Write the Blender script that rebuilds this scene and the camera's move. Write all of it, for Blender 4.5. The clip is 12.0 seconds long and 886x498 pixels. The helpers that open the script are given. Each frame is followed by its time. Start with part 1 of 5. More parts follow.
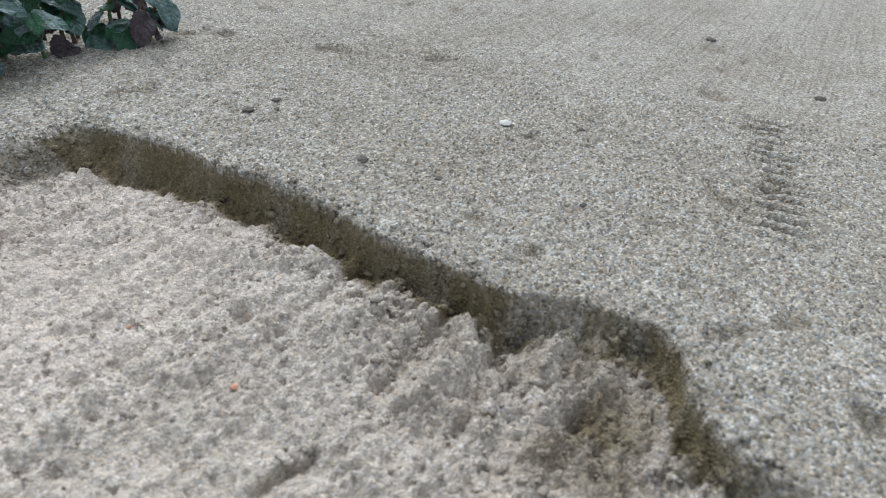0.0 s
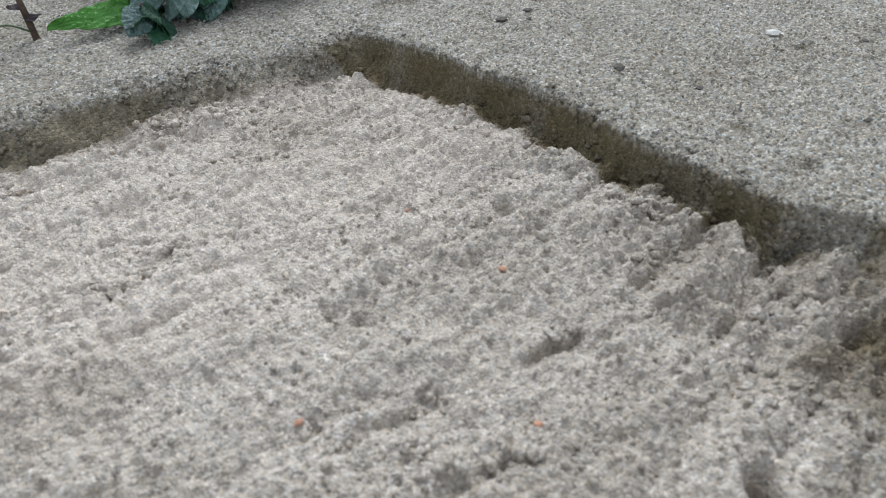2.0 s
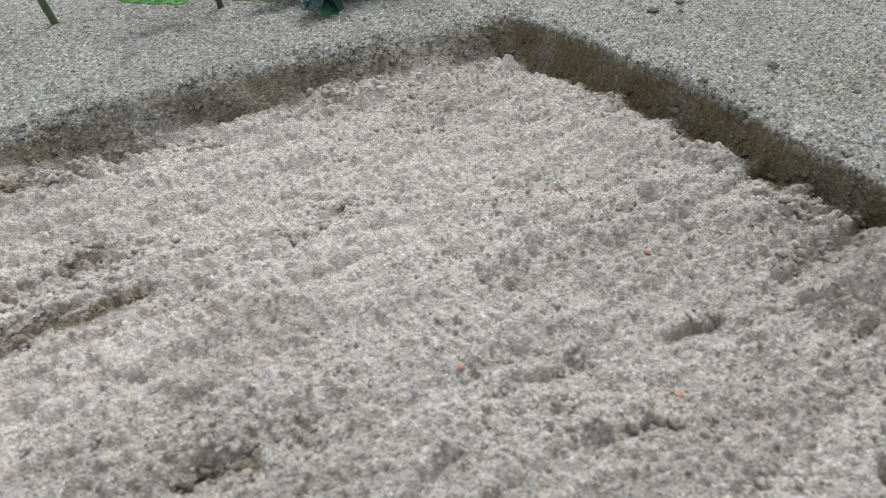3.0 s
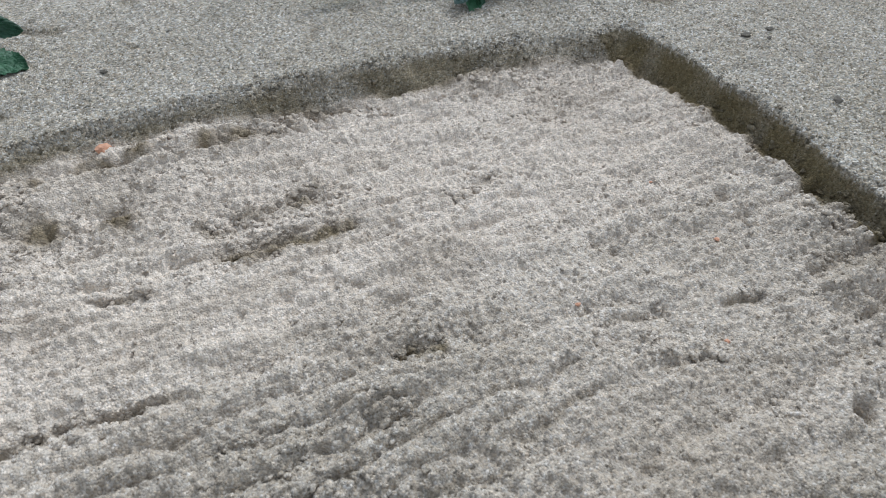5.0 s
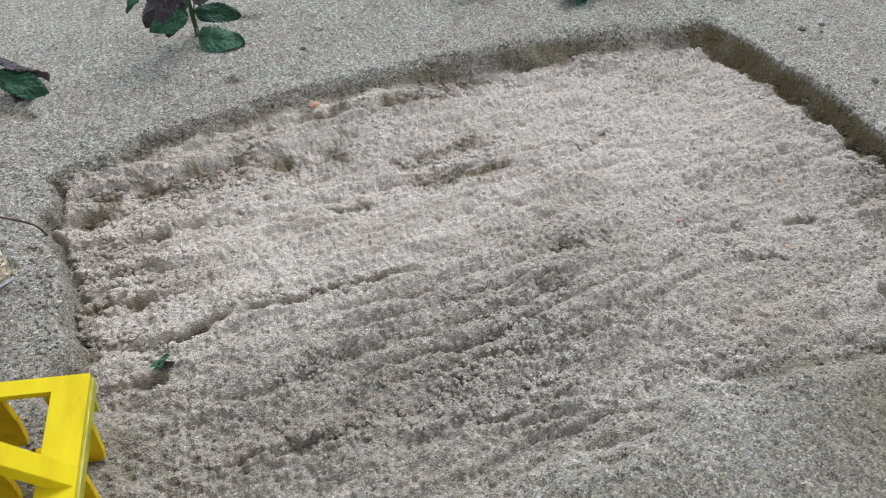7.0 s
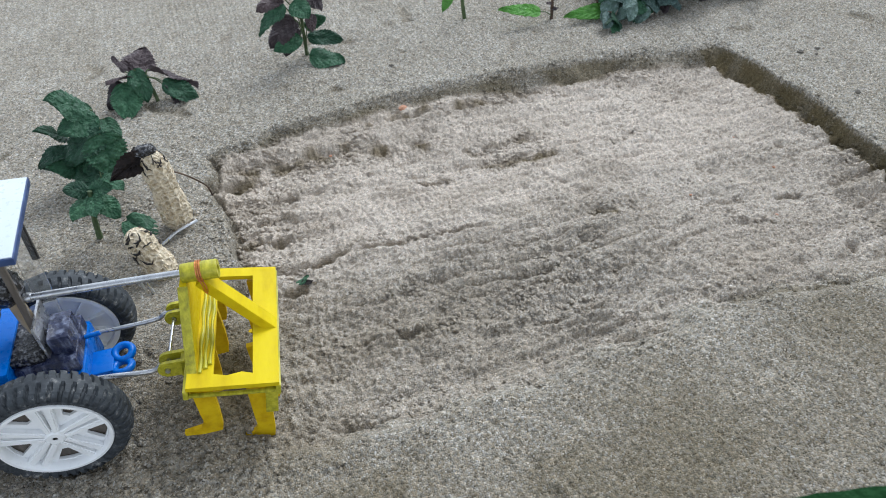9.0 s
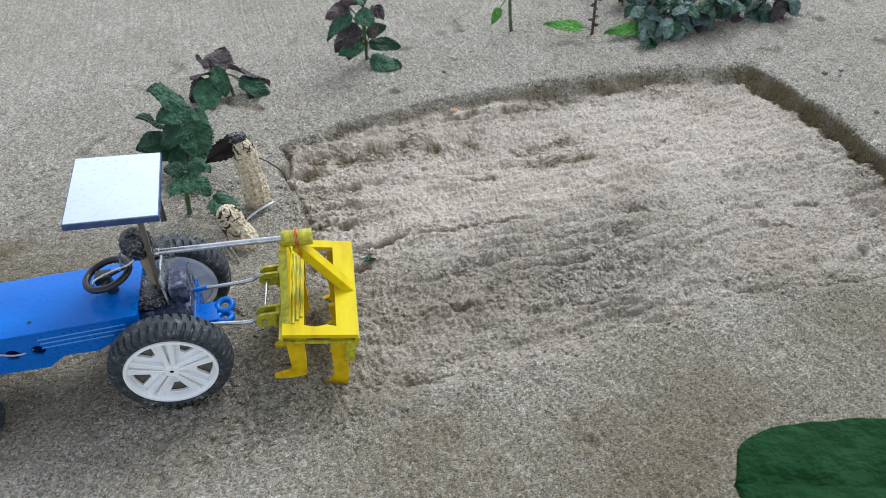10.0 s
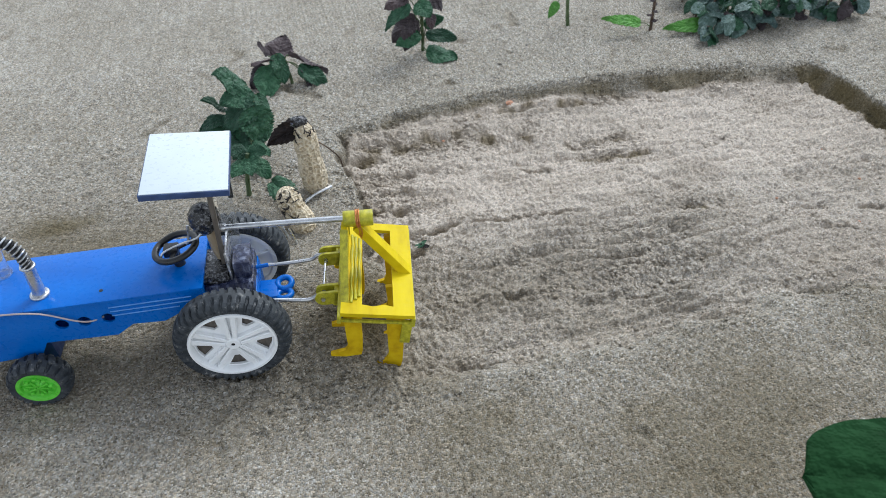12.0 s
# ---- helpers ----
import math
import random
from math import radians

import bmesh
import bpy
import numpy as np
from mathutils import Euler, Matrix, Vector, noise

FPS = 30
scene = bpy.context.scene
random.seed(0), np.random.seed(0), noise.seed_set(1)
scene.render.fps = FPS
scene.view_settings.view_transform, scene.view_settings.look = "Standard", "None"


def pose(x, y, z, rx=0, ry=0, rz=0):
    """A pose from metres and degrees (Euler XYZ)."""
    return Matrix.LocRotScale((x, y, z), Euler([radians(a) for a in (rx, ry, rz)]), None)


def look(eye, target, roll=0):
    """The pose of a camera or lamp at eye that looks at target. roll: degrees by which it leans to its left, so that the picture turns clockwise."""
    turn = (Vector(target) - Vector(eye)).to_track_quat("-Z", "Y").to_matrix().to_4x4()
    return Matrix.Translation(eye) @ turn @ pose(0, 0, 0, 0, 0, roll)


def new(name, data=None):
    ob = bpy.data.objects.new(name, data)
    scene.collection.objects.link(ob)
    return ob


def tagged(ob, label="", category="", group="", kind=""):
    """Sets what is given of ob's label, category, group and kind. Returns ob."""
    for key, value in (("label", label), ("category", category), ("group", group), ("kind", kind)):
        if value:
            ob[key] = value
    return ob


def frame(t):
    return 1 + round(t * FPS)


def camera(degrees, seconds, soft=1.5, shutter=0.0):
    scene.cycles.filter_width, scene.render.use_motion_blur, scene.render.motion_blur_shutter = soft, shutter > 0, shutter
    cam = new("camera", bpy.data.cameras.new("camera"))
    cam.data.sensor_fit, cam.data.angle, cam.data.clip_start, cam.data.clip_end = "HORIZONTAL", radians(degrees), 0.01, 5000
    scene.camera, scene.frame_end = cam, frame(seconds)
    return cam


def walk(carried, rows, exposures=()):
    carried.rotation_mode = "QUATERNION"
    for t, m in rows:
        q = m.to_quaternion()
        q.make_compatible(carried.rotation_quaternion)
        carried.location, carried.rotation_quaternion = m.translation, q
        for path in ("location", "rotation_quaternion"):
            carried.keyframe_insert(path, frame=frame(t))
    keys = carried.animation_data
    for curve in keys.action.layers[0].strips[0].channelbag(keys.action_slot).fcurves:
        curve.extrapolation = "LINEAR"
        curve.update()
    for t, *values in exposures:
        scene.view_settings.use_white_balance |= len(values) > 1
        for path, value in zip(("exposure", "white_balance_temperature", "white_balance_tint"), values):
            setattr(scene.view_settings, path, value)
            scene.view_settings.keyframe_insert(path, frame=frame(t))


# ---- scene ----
cam = camera(66.89, 12.0, 0.85)
# a small phone lens, focused beyond the nearest sand
cam.data.dof.use_dof, cam.data.dof.focus_distance, cam.data.dof.aperture_fstop = True, 0.33, 24
PATH = [
    (0, (0.07685, 0.06945, 0.12243), (0.45178, 0.26746, -0.14257), 4.58),
    (0.5, (0.0708, 0.07293, 0.10769), (0.41737, 0.28733, -0.182), 0.58),
    (1, (0.06409, 0.0773, 0.11086), (0.37381, 0.32571, -0.19306), -2.62),
    (1.5, (0.06017, 0.07735, 0.11349), (0.34995, 0.34629, -0.19261), -2.45),
    (2, (0.05513, 0.07778, 0.11742), (0.32205, 0.36831, -0.18974), -2.41),
    (2.5, (0.04259, 0.07956, 0.12068), (0.28124, 0.38938, -0.19085), -2.66),
    (3, (0.03267, 0.07738, 0.12684), (0.24047, 0.40365, -0.18997), -3.26),
    (3.5, (0.02173, 0.07461, 0.13138), (0.2, 0.40537, -0.1985), -3.43),
    (3.7, (0.01684, 0.07203, 0.13843), (0.18566, 0.40361, -0.19557), -3.18),
    (5.3, (-0.03717, 0.04433, 0.18992), (0.12953, 0.35892, -0.16115), 0.79),
    (5.5, (-0.04697, 0.04069, 0.19429), (0.11759, 0.35513, -0.15791), 0.73),
    (6, (-0.07077, 0.02843, 0.20711), (0.08639, 0.34343, -0.14796), 0.67),
    (6.5, (-0.09461, 0.01266, 0.22072), (0.05727, 0.32783, -0.13649), 0.51),
    (7, (-0.11775, -0.00727, 0.22796), (0.03044, 0.31311, -0.12616), 0.04),
    (7.5, (-0.13711, -0.02896, 0.2337), (0.00647, 0.29593, -0.11819), -0.89),
    (7.7, (-0.14461, -0.03553, 0.2369), (-0.00189, 0.2921, -0.1128), -1.11),
    (9.3, (-0.18595, -0.1069, 0.27356), (-0.05746, 0.24342, -0.05925), -1.37),
    (9.5, (-0.19416, -0.11583, 0.27927), (-0.06791, 0.23608, -0.05273), -1.10),
    (10, (-0.20888, -0.12765, 0.28652), (-0.08953, 0.22829, -0.04373), -0.56),
    (10.5, (-0.21672, -0.12846, 0.28924), (-0.10498, 0.23024, -0.04068), -0.23),
    (11, (-0.21977, -0.12891, 0.28481), (-0.11465, 0.23337, -0.04337), -0.51),
    (11.5, (-0.22078, -0.13034, 0.28254), (-0.1236, 0.2321, -0.0479), -0.88),
    (12, (-0.22005, -0.13055, 0.28252), (-0.12782, 0.23337, -0.04772), -1.34),
]
walk(cam, [(t, look(eye, target, roll)) for t, eye, target, roll in PATH], [(0, 0.78, 5830, 7.5), (1.5, 0.69, 5830, 7), (3.5, 0.64, 5830, 7), (6, 0.66, 5830, 7.5), (9.5, 0.76, 5860, 7), (12, 0.74, 5900, 7)])

# ---- light ----
world = bpy.data.worlds.new("overcast_sky")
scene.world = world
world.use_nodes = True
wn, wl = world.node_tree.nodes, world.node_tree.links
sky = wn.new("ShaderNodeTexSky")
sky.sky_type = 'NISHITA'
sky.sun_disc = False
sky.sun_elevation = radians(49)
sky.sun_rotation = radians(46)
sky.air_density, sky.dust_density, sky.ozone_density = 1.0, 1.4, 1.0
wn["Background"].inputs["Strength"].default_value = 0.15
haze = wn.new("ShaderNodeHueSaturation")
haze.inputs["Saturation"].default_value = 0.18
wl.new(sky.outputs["Color"], haze.inputs["Color"])
wl.new(haze.outputs["Color"], wn["Background"].inputs["Color"])
sun = new("sun", bpy.data.lights.new("sun", 'SUN'))
sun.data.energy, sun.data.angle, sun.data.color = 0.95, radians(20), (1.0, 0.97, 0.93)
sun.matrix_world = look((0.42, 0.40, 0.66), (0, 0, 0))

# ---- materials ----


def material(name, rough=0.6, metal=0.0, colour=(0.5, 0.5, 0.5)):
    m = bpy.data.materials.new(name)
    m.use_nodes = True
    b = m.node_tree.nodes["Principled BSDF"]
    b.inputs["Base Color"].default_value = (*colour, 1)
    b.inputs["Roughness"].default_value = rough
    b.inputs["Metallic"].default_value = metal
    return m, m.node_tree.nodes, m.node_tree.links, b


def coords(n):
    return n.new("ShaderNodeTexCoord").outputs["Object"]


def noise_tex(n, l, vec, scale, detail=3.0, rough=0.55):
    t = n.new("ShaderNodeTexNoise")
    t.inputs["Scale"].default_value, t.inputs["Detail"].default_value, t.inputs["Roughness"].default_value = scale, detail, rough
    l.new(vec, t.inputs["Vector"])
    return t.outputs["Fac"]


def ramp(n, l, fac, stops):
    r = n.new("ShaderNodeValToRGB")
    e = r.color_ramp.elements
    while len(e) < len(stops):
        e.new(0.5)
    for k, (p, c) in enumerate(stops):
        e[k].position, e[k].color = p, (*c, 1)
    l.new(fac, r.inputs["Fac"])
    return r.outputs["Color"]


def mix(n, l, fac, a, b, kind='MIX'):
    m = n.new("ShaderNodeMix")
    m.data_type, m.blend_type = 'RGBA', kind
    for k, v in ((0, fac), (6, a), (7, b)):
        if isinstance(v, (int, float)):
            m.inputs[k].default_value = v
        elif isinstance(v, tuple):
            m.inputs[k].default_value = (*v, 1)
        else:
            l.new(v, m.inputs[k])
    return m.outputs[2]


def bump(n, l, b, height, strength, distance):
    k = n.new("ShaderNodeBump")
    k.inputs["Strength"].default_value, k.inputs["Distance"].default_value = strength, distance
    l.new(height, k.inputs["Height"])
    l.new(k.outputs["Normal"], b.inputs["Normal"])


def sand_material():
    m, n, l, b = material("sand", 0.95)
    b.inputs["Specular IOR Level"].default_value = 0.15
    c = coords(n)
    cell = n.new("ShaderNodeTexVoronoi")
    cell.inputs["Scale"].default_value = 1200
    l.new(c, cell.inputs["Vector"])
    grey = n.new("ShaderNodeSeparateColor")
    l.new(cell.outputs["Color"], grey.inputs["Color"])
    grain = ramp(n, l, grey.outputs[0], [(0.0, (0.15, 0.138, 0.114)), (0.18, (0.285, 0.268, 0.226)), (0.56, (0.400, 0.379, 0.328)), (0.86, (0.51, 0.488, 0.432)), (1.0, (0.70, 0.675, 0.62))])
    hue = ramp(n, l, grey.outputs[1], [(0.0, (1.0, 0.93, 0.84)), (0.5, (1, 1, 1)), (1.0, (0.90, 0.96, 1.06))])
    col = mix(n, l, 1.0, grain, hue, 'MULTIPLY')
    patch = ramp(n, l, noise_tex(n, l, c, 14, 4), [(0.32, (0.83, 0.80, 0.76)), (0.68, (1.03, 1.015, 1.01))])
    col = mix(n, l, 0.8, col, patch, 'MULTIPLY')
    mid = ramp(n, l, noise_tex(n, l, c, 160, 4, 0.65), [(0.3, (0.80, 0.78, 0.75)), (0.7, (1.12, 1.12, 1.12))])
    col = mix(n, l, 0.9, col, mid, 'MULTIPLY')
    clump = ramp(n, l, noise_tex(n, l, c, 520, 2, 0.5), [(0.34, (0.76, 0.75, 0.73)), (0.66, (1.18, 1.18, 1.18))])
    col = mix(n, l, 0.75, col, clump, 'MULTIPLY')
    tilled = n.new("ShaderNodeAttribute")
    tilled.attribute_name = "tilled"
    dusty = mix(n, l, 0.55, col, (0.40, 0.385, 0.345))
    pale = mix(n, l, 1.0, dusty, (1.57, 1.465, 1.425), 'MULTIPLY')
    col = mix(n, l, tilled.outputs["Fac"], col, pale)
    # one darkening for moist sand and for shade painted in cuts and under things
    damp_shade = n.new("ShaderNodeAttribute")
    damp_shade.attribute_name = "damp_shade"
    soaked_shaded = mix(n, l, 0.45, col, (0.40, 0.375, 0.31))
    stain_shade = mix(n, l, damp_shade.outputs["Fac"], (0.44, 0.395, 0.345), (0.355, 0.31, 0.205))
    wet_shaded = mix(n, l, 1.0, soaked_shaded, stain_shade, 'MULTIPLY')
    col = mix(n, l, damp_shade.outputs["Fac"], col, wet_shaded)
    l.new(col, b.inputs["Base Color"])
    h = n.new("ShaderNodeMath")
    h.operation = 'MULTIPLY_ADD'
    l.new(cell.outputs["Distance"], h.inputs[0])
    h.inputs[1].default_value = -0.9
    l.new(noise_tex(n, l, c, 700, 3, 0.7), h.inputs[2])
    bump(n, l, b, h.outputs[0], 1.0, 0.0007)
    return m


def leaf_material(name, top, dark, tip, rough=0.5):
    m, n, l, b = material(name, rough)
    b.inputs["Specular IOR Level"].default_value = 0.35
    c = coords(n)
    rnd = n.new("ShaderNodeObjectInfo")
    f = noise_tex(n, l, c, 5, 5, 0.65)
    col = ramp(n, l, f, [(0.22, dark), (0.5, top), (0.85, tip)])
    vary = ramp(n, l, rnd.outputs["Random"], [(0.0, (0.62, 0.66, 0.66)), (1.0, (1.45, 1.38, 1.25))])
    l.new(mix(n, l, 1.0, col, vary, 'MULTIPLY'), b.inputs["Base Color"])
    bump(n, l, b, noise_tex(n, l, c, 9, 3), 0.35, 0.03)
    return m


def paint_material(name, base, dark, light, rough=0.32, stretch=(1, 1, 1), scale=130, strength=0.25):
    m, n, l, b = material(name, rough)
    c = coords(n)
    s = n.new("ShaderNodeMapping")
    s.inputs["Scale"].default_value = stretch
    l.new(c, s.inputs["Vector"])
    f = noise_tex(n, l, s.outputs["Vector"], scale, 5, 0.6)
    l.new(ramp(n, l, f, [(0.28, dark), (0.5, base), (0.74, light)]), b.inputs["Base Color"])
    r = ramp(n, l, noise_tex(n, l, c, 420, 3), [(0.3, (rough * 0.7,) * 3), (0.7, (rough * 1.5,) * 3)])
    l.new(r, b.inputs["Roughness"])
    bump(n, l, b, f, strength, 0.0006)
    return m


def rubber_material():
    m, n, l, b = material("dusty_rubber", 0.7)
    c = coords(n)
    f = noise_tex(n, l, c, 260, 5, 0.7)
    l.new(ramp(n, l, f, [(0.42, (0.020, 0.025, 0.031)), (0.58, (0.042, 0.049, 0.057)), (0.70, (0.24, 0.235, 0.225))]), b.inputs["Base Color"])
    bump(n, l, b, f, 0.3, 0.0004)
    return m


def shell_material():
    m, n, l, b = material("peanut_shell", 0.8)
    c = coords(n)
    f = noise_tex(n, l, c, 420, 3, 0.6)
    net = n.new("ShaderNodeTexVoronoi")
    net.feature = 'DISTANCE_TO_EDGE'
    net.inputs["Scale"].default_value = 330
    l.new(c, net.inputs["Vector"])
    shade = ramp(n, l, f, [(0.3, (0.44, 0.36, 0.24)), (0.48, (0.68, 0.59, 0.44)), (0.75, (0.82, 0.75, 0.62))])
    veins = ramp(n, l, net.outputs["Distance"], [(0.0, (1.1, 1.1, 1.1)), (0.16, (0.86, 0.82, 0.76)), (0.5, (0.80, 0.74, 0.66))])
    l.new(mix(n, l, 1.0, shade, veins, 'MULTIPLY'), b.inputs["Base Color"])
    inv = n.new("ShaderNodeMath")
    inv.operation = 'MULTIPLY'
    l.new(net.outputs["Distance"], inv.inputs[0])
    inv.inputs[1].default_value = -1.0
    bump(n, l, b, inv.outputs[0], 0.9, 0.003)
    return m


SAND = sand_material()
LEAF = leaf_material("green_leaf", (0.027, 0.088, 0.046), (0.011, 0.040, 0.021), (0.072, 0.175, 0.105))
DEEP = leaf_material("deep_green_leaf", (0.014, 0.050, 0.018), (0.008, 0.027, 0.010), (0.024, 0.078, 0.030), 0.85)
PURPLE = leaf_material("purple_leaf", (0.062, 0.046, 0.053), (0.030, 0.021, 0.025), (0.13, 0.105, 0.115))
BLUISH = leaf_material("bluish_leaf", (0.085, 0.145, 0.130), (0.032, 0.062, 0.050), (0.24, 0.32, 0.36), 0.45)
BRIGHT = leaf_material("fresh_leaf", (0.085, 0.235, 0.045), (0.045, 0.135, 0.025), (0.13, 0.33, 0.07))
DRYLEAF = leaf_material("withered_leaf", (0.012, 0.008, 0.008), (0.005, 0.004, 0.004), (0.035, 0.025, 0.024), 0.75)
STEM = paint_material("green_stem", (0.075, 0.115, 0.045), (0.035, 0.055, 0.022), (0.13, 0.16, 0.075), 0.6)
TWIG = paint_material("brown_stem", (0.085, 0.055, 0.038), (0.035, 0.022, 0.016), (0.17, 0.125, 0.09), 0.75)
BLUE = paint_material("blue_paint", (0.004, 0.125, 0.52), (0.003, 0.108, 0.46), (0.006, 0.145, 0.57), 0.28, (0.35, 1, 1), 60, 0.1)
NAVY = paint_material("navy_edge_paint", (0.025, 0.055, 0.16), (0.012, 0.03, 0.09), (0.06, 0.11, 0.25), 0.4)
YELLOW = paint_material("yellow_paint", (0.62, 0.475, 0.002), (0.50, 0.35, 0.002), (0.68, 0.54, 0.004), 0.45, (1, 0.3, 1), 110, 0.3)
# the same yellow with the tines' orange shading put into its colour
SHADED_YELLOW = paint_material("shaded_yellow_paint", (0.60, 0.40, 0.003), (0.46, 0.28, 0.003), (0.68, 0.49, 0.006), 0.45, (1, 0.3, 1), 160, 0.4)
OLIVE = paint_material("olive_yellow_paint", (0.40, 0.37, 0.012), (0.22, 0.205, 0.012), (0.60, 0.54, 0.04), 0.4, (1, 0.25, 1), 420, 0.6)
for _m, _k in ((BLUE, 0.32), (YELLOW, 0.12), (SHADED_YELLOW, 0.12), (DEEP, 0.06)):
    _m.node_tree.nodes["Principled BSDF"].inputs["Specular IOR Level"].default_value = _k
RUBBER = rubber_material()
WHITE = paint_material("white_plastic", (0.88, 0.89, 0.90), (0.82, 0.83, 0.84), (0.91, 0.92, 0.93), 0.35, (1, 1, 1), 90, 0.1)
BOARD = paint_material("white_board", (0.57, 0.63, 0.665), (0.54, 0.60, 0.635), (0.60, 0.66, 0.695), 0.30, (1, 1, 1), 60, 0.05)
LIME = paint_material("lime_plastic", (0.14, 0.60, 0.045), (0.09, 0.46, 0.03), (0.20, 0.70, 0.09), 0.35, (1, 1, 1), 200, 0.1)
BLACK = paint_material("black_plastic", (0.010, 0.010, 0.011), (0.005, 0.005, 0.006), (0.022, 0.022, 0.024), 0.35)
TAPE = paint_material("glossy_black_tape", (0.012, 0.012, 0.014), (0.004, 0.004, 0.005), (0.30, 0.30, 0.31), 0.18, (1, 1, 1), 650, 1.0)
INK = paint_material("navy_black_box", (0.022, 0.028, 0.068), (0.008, 0.010, 0.022), (0.24, 0.27, 0.37), 0.25, (1, 1, 0.25), 420, 0.6)
BROWN = paint_material("brown_wood", (0.32, 0.25, 0.16), (0.22, 0.165, 0.10), (0.42, 0.34, 0.23), 0.55, (1, 1, 0.2), 300)
STEEL = paint_material("steel_rod", (0.55, 0.56, 0.58), (0.38, 0.39, 0.41), (0.70, 0.71, 0.73), 0.28, (1, 1, 1), 160, 0.1)
STEEL.node_tree.nodes["Principled BSDF"].inputs["Metallic"].default_value = 0.9
COPPER = material("copper_wire", 0.35, 0.9, (0.62, 0.26, 0.10))[0]
PINKWIRE = material("pale_wire", 0.45, 0.3, (0.52, 0.42, 0.40))[0]
GLASS, _n, _l, _b = material("clear_plastic", 0.04, 0.0, (0.93, 0.93, 0.92))
_b.inputs["Transmission Weight"].default_value = 0.92
_b.inputs["IOR"].default_value = 1.18
PALEBLUE = material("pale_blue_line", 0.4, 0, (0.14, 0.33, 0.70))[0]
POST = paint_material("grey_brown_post", (0.10, 0.085, 0.07), (0.05, 0.042, 0.035), (0.18, 0.155, 0.13), 0.4, (1, 1, 0.2), 300)
SHELL = shell_material()
SCALLOP = material("dark_scale", 0.7, 0, (0.022, 0.017, 0.014))[0]
BRICK = paint_material("brick_chip", (0.50, 0.27, 0.17), (0.37, 0.18, 0.11), (0.62, 0.38, 0.27), 0.9, (1, 1, 1), 500)
PEBBLE = paint_material("pale_pebble", (0.58, 0.56, 0.50), (0.42, 0.40, 0.36), (0.72, 0.70, 0.66), 0.8, (1, 1, 1), 500)
STONE = paint_material("dark_crumb", (0.085, 0.075, 0.060), (0.045, 0.040, 0.032), (0.16, 0.145, 0.118), 0.95, (1, 1, 1), 700)

# ---- mesh helpers ----


def finish(name, bm, mat, smooth=True):
    me = bpy.data.meshes.new(name)
    bmesh.ops.recalc_face_normals(bm, faces=bm.faces)
    bm.to_mesh(me)
    bm.free()
    me.materials.append(mat)
    if smooth:
        for p in me.polygons:
            p.use_smooth = True
        me.set_sharp_from_angle(angle=radians(38))
    return me


def part(name, bm, mat, parent, label="", smooth=True):
    ob = new(name, finish(name, bm, mat, smooth))
    ob.parent = parent
    return tagged(ob, label)


def empty(name, m, label, category, group="", kind=""):
    ob = new(name)
    ob.empty_display_size = 0.01
    ob.matrix_world = m
    return tagged(ob, label, category, group, kind)


def box(bm, lo, hi, m=None, bevel=0.0):
    t = bmesh.new()
    bmesh.ops.create_cube(t, size=1)
    for v in t.verts:
        v.co = Vector([lo[k] + (v.co[k] + 0.5) * (hi[k] - lo[k]) for k in range(3)])
    if bevel:
        bmesh.ops.bevel(t, geom=t.edges[:] , offset=bevel, segments=2, affect='EDGES', profile=0.6)
    join(bm, t, m)


def join(bm, t, m=None):
    if m is not None:
        t.transform(m)
    me = bpy.data.meshes.new("t")
    t.to_mesh(me)
    t.free()
    bm.from_mesh(me)
    bpy.data.meshes.remove(me)


def tube(bm, pts, r, seg=10, cap=True):
    """A round bar along points; r is one radius or one for each point."""
    pts = [Vector(p) for p in pts]
    rs = r if isinstance(r, (list, tuple)) else [r] * len(pts)
    rings = []
    side = None
    for k, p in enumerate(pts):
        d = (pts[min(k + 1, len(pts) - 1)] - pts[max(k - 1, 0)]).normalized()
        if side is None:
            side = d.orthogonal().normalized()
        side = (side - d * side.dot(d)).normalized()
        up = d.cross(side)
        rings.append([bm.verts.new(p + rs[k] * (math.cos(a) * side + math.sin(a) * up)) for a in [2 * math.pi * j / seg for j in range(seg)]])
    for a, b in zip(rings, rings[1:]):
        for j in range(seg):
            bm.faces.new((a[j], a[(j + 1) % seg], b[(j + 1) % seg], b[j]))
    if cap:
        bm.faces.new(rings[0][::-1])
        bm.faces.new(rings[-1])


def curve_points(pts, steps=6):
    """A smooth run through the points."""
    p = [Vector(q) for q in pts]
    p = [2 * p[0] - p[1]] + p + [2 * p[-1] - p[-2]]
    out = []
    for k in range(1, len(p) - 2):
        for j in range(steps):
            t = j / steps
            out.append(0.5 * (2 * p[k] + (p[k + 1] - p[k - 1]) * t + (2 * p[k - 1] - 5 * p[k] + 4 * p[k + 1] - p[k + 2]) * t * t + (3 * p[k] - p[k - 1] - 3 * p[k + 1] + p[k + 2]) * t ** 3))
    return out + [p[-2]]


def lathe(bm, profile, seg=48, closed=True):
    """Turns (radius, y) pairs round the y axis."""
    rings = [[bm.verts.new((r * math.cos(a), y, r * math.sin(a))) for a in [2 * math.pi * j / seg for j in range(seg)]] for r, y in profile]
    pairs = list(zip(rings, rings[1:])) + ([(rings[-1], rings[0])] if closed else [])
    for a, b in pairs:
        for j in range(seg):
            bm.faces.new((a[j], a[(j + 1) % seg], b[(j + 1) % seg], b[j]))
    if not closed:
        bm.faces.new(rings[0])
        bm.faces.new(rings[-1][::-1])


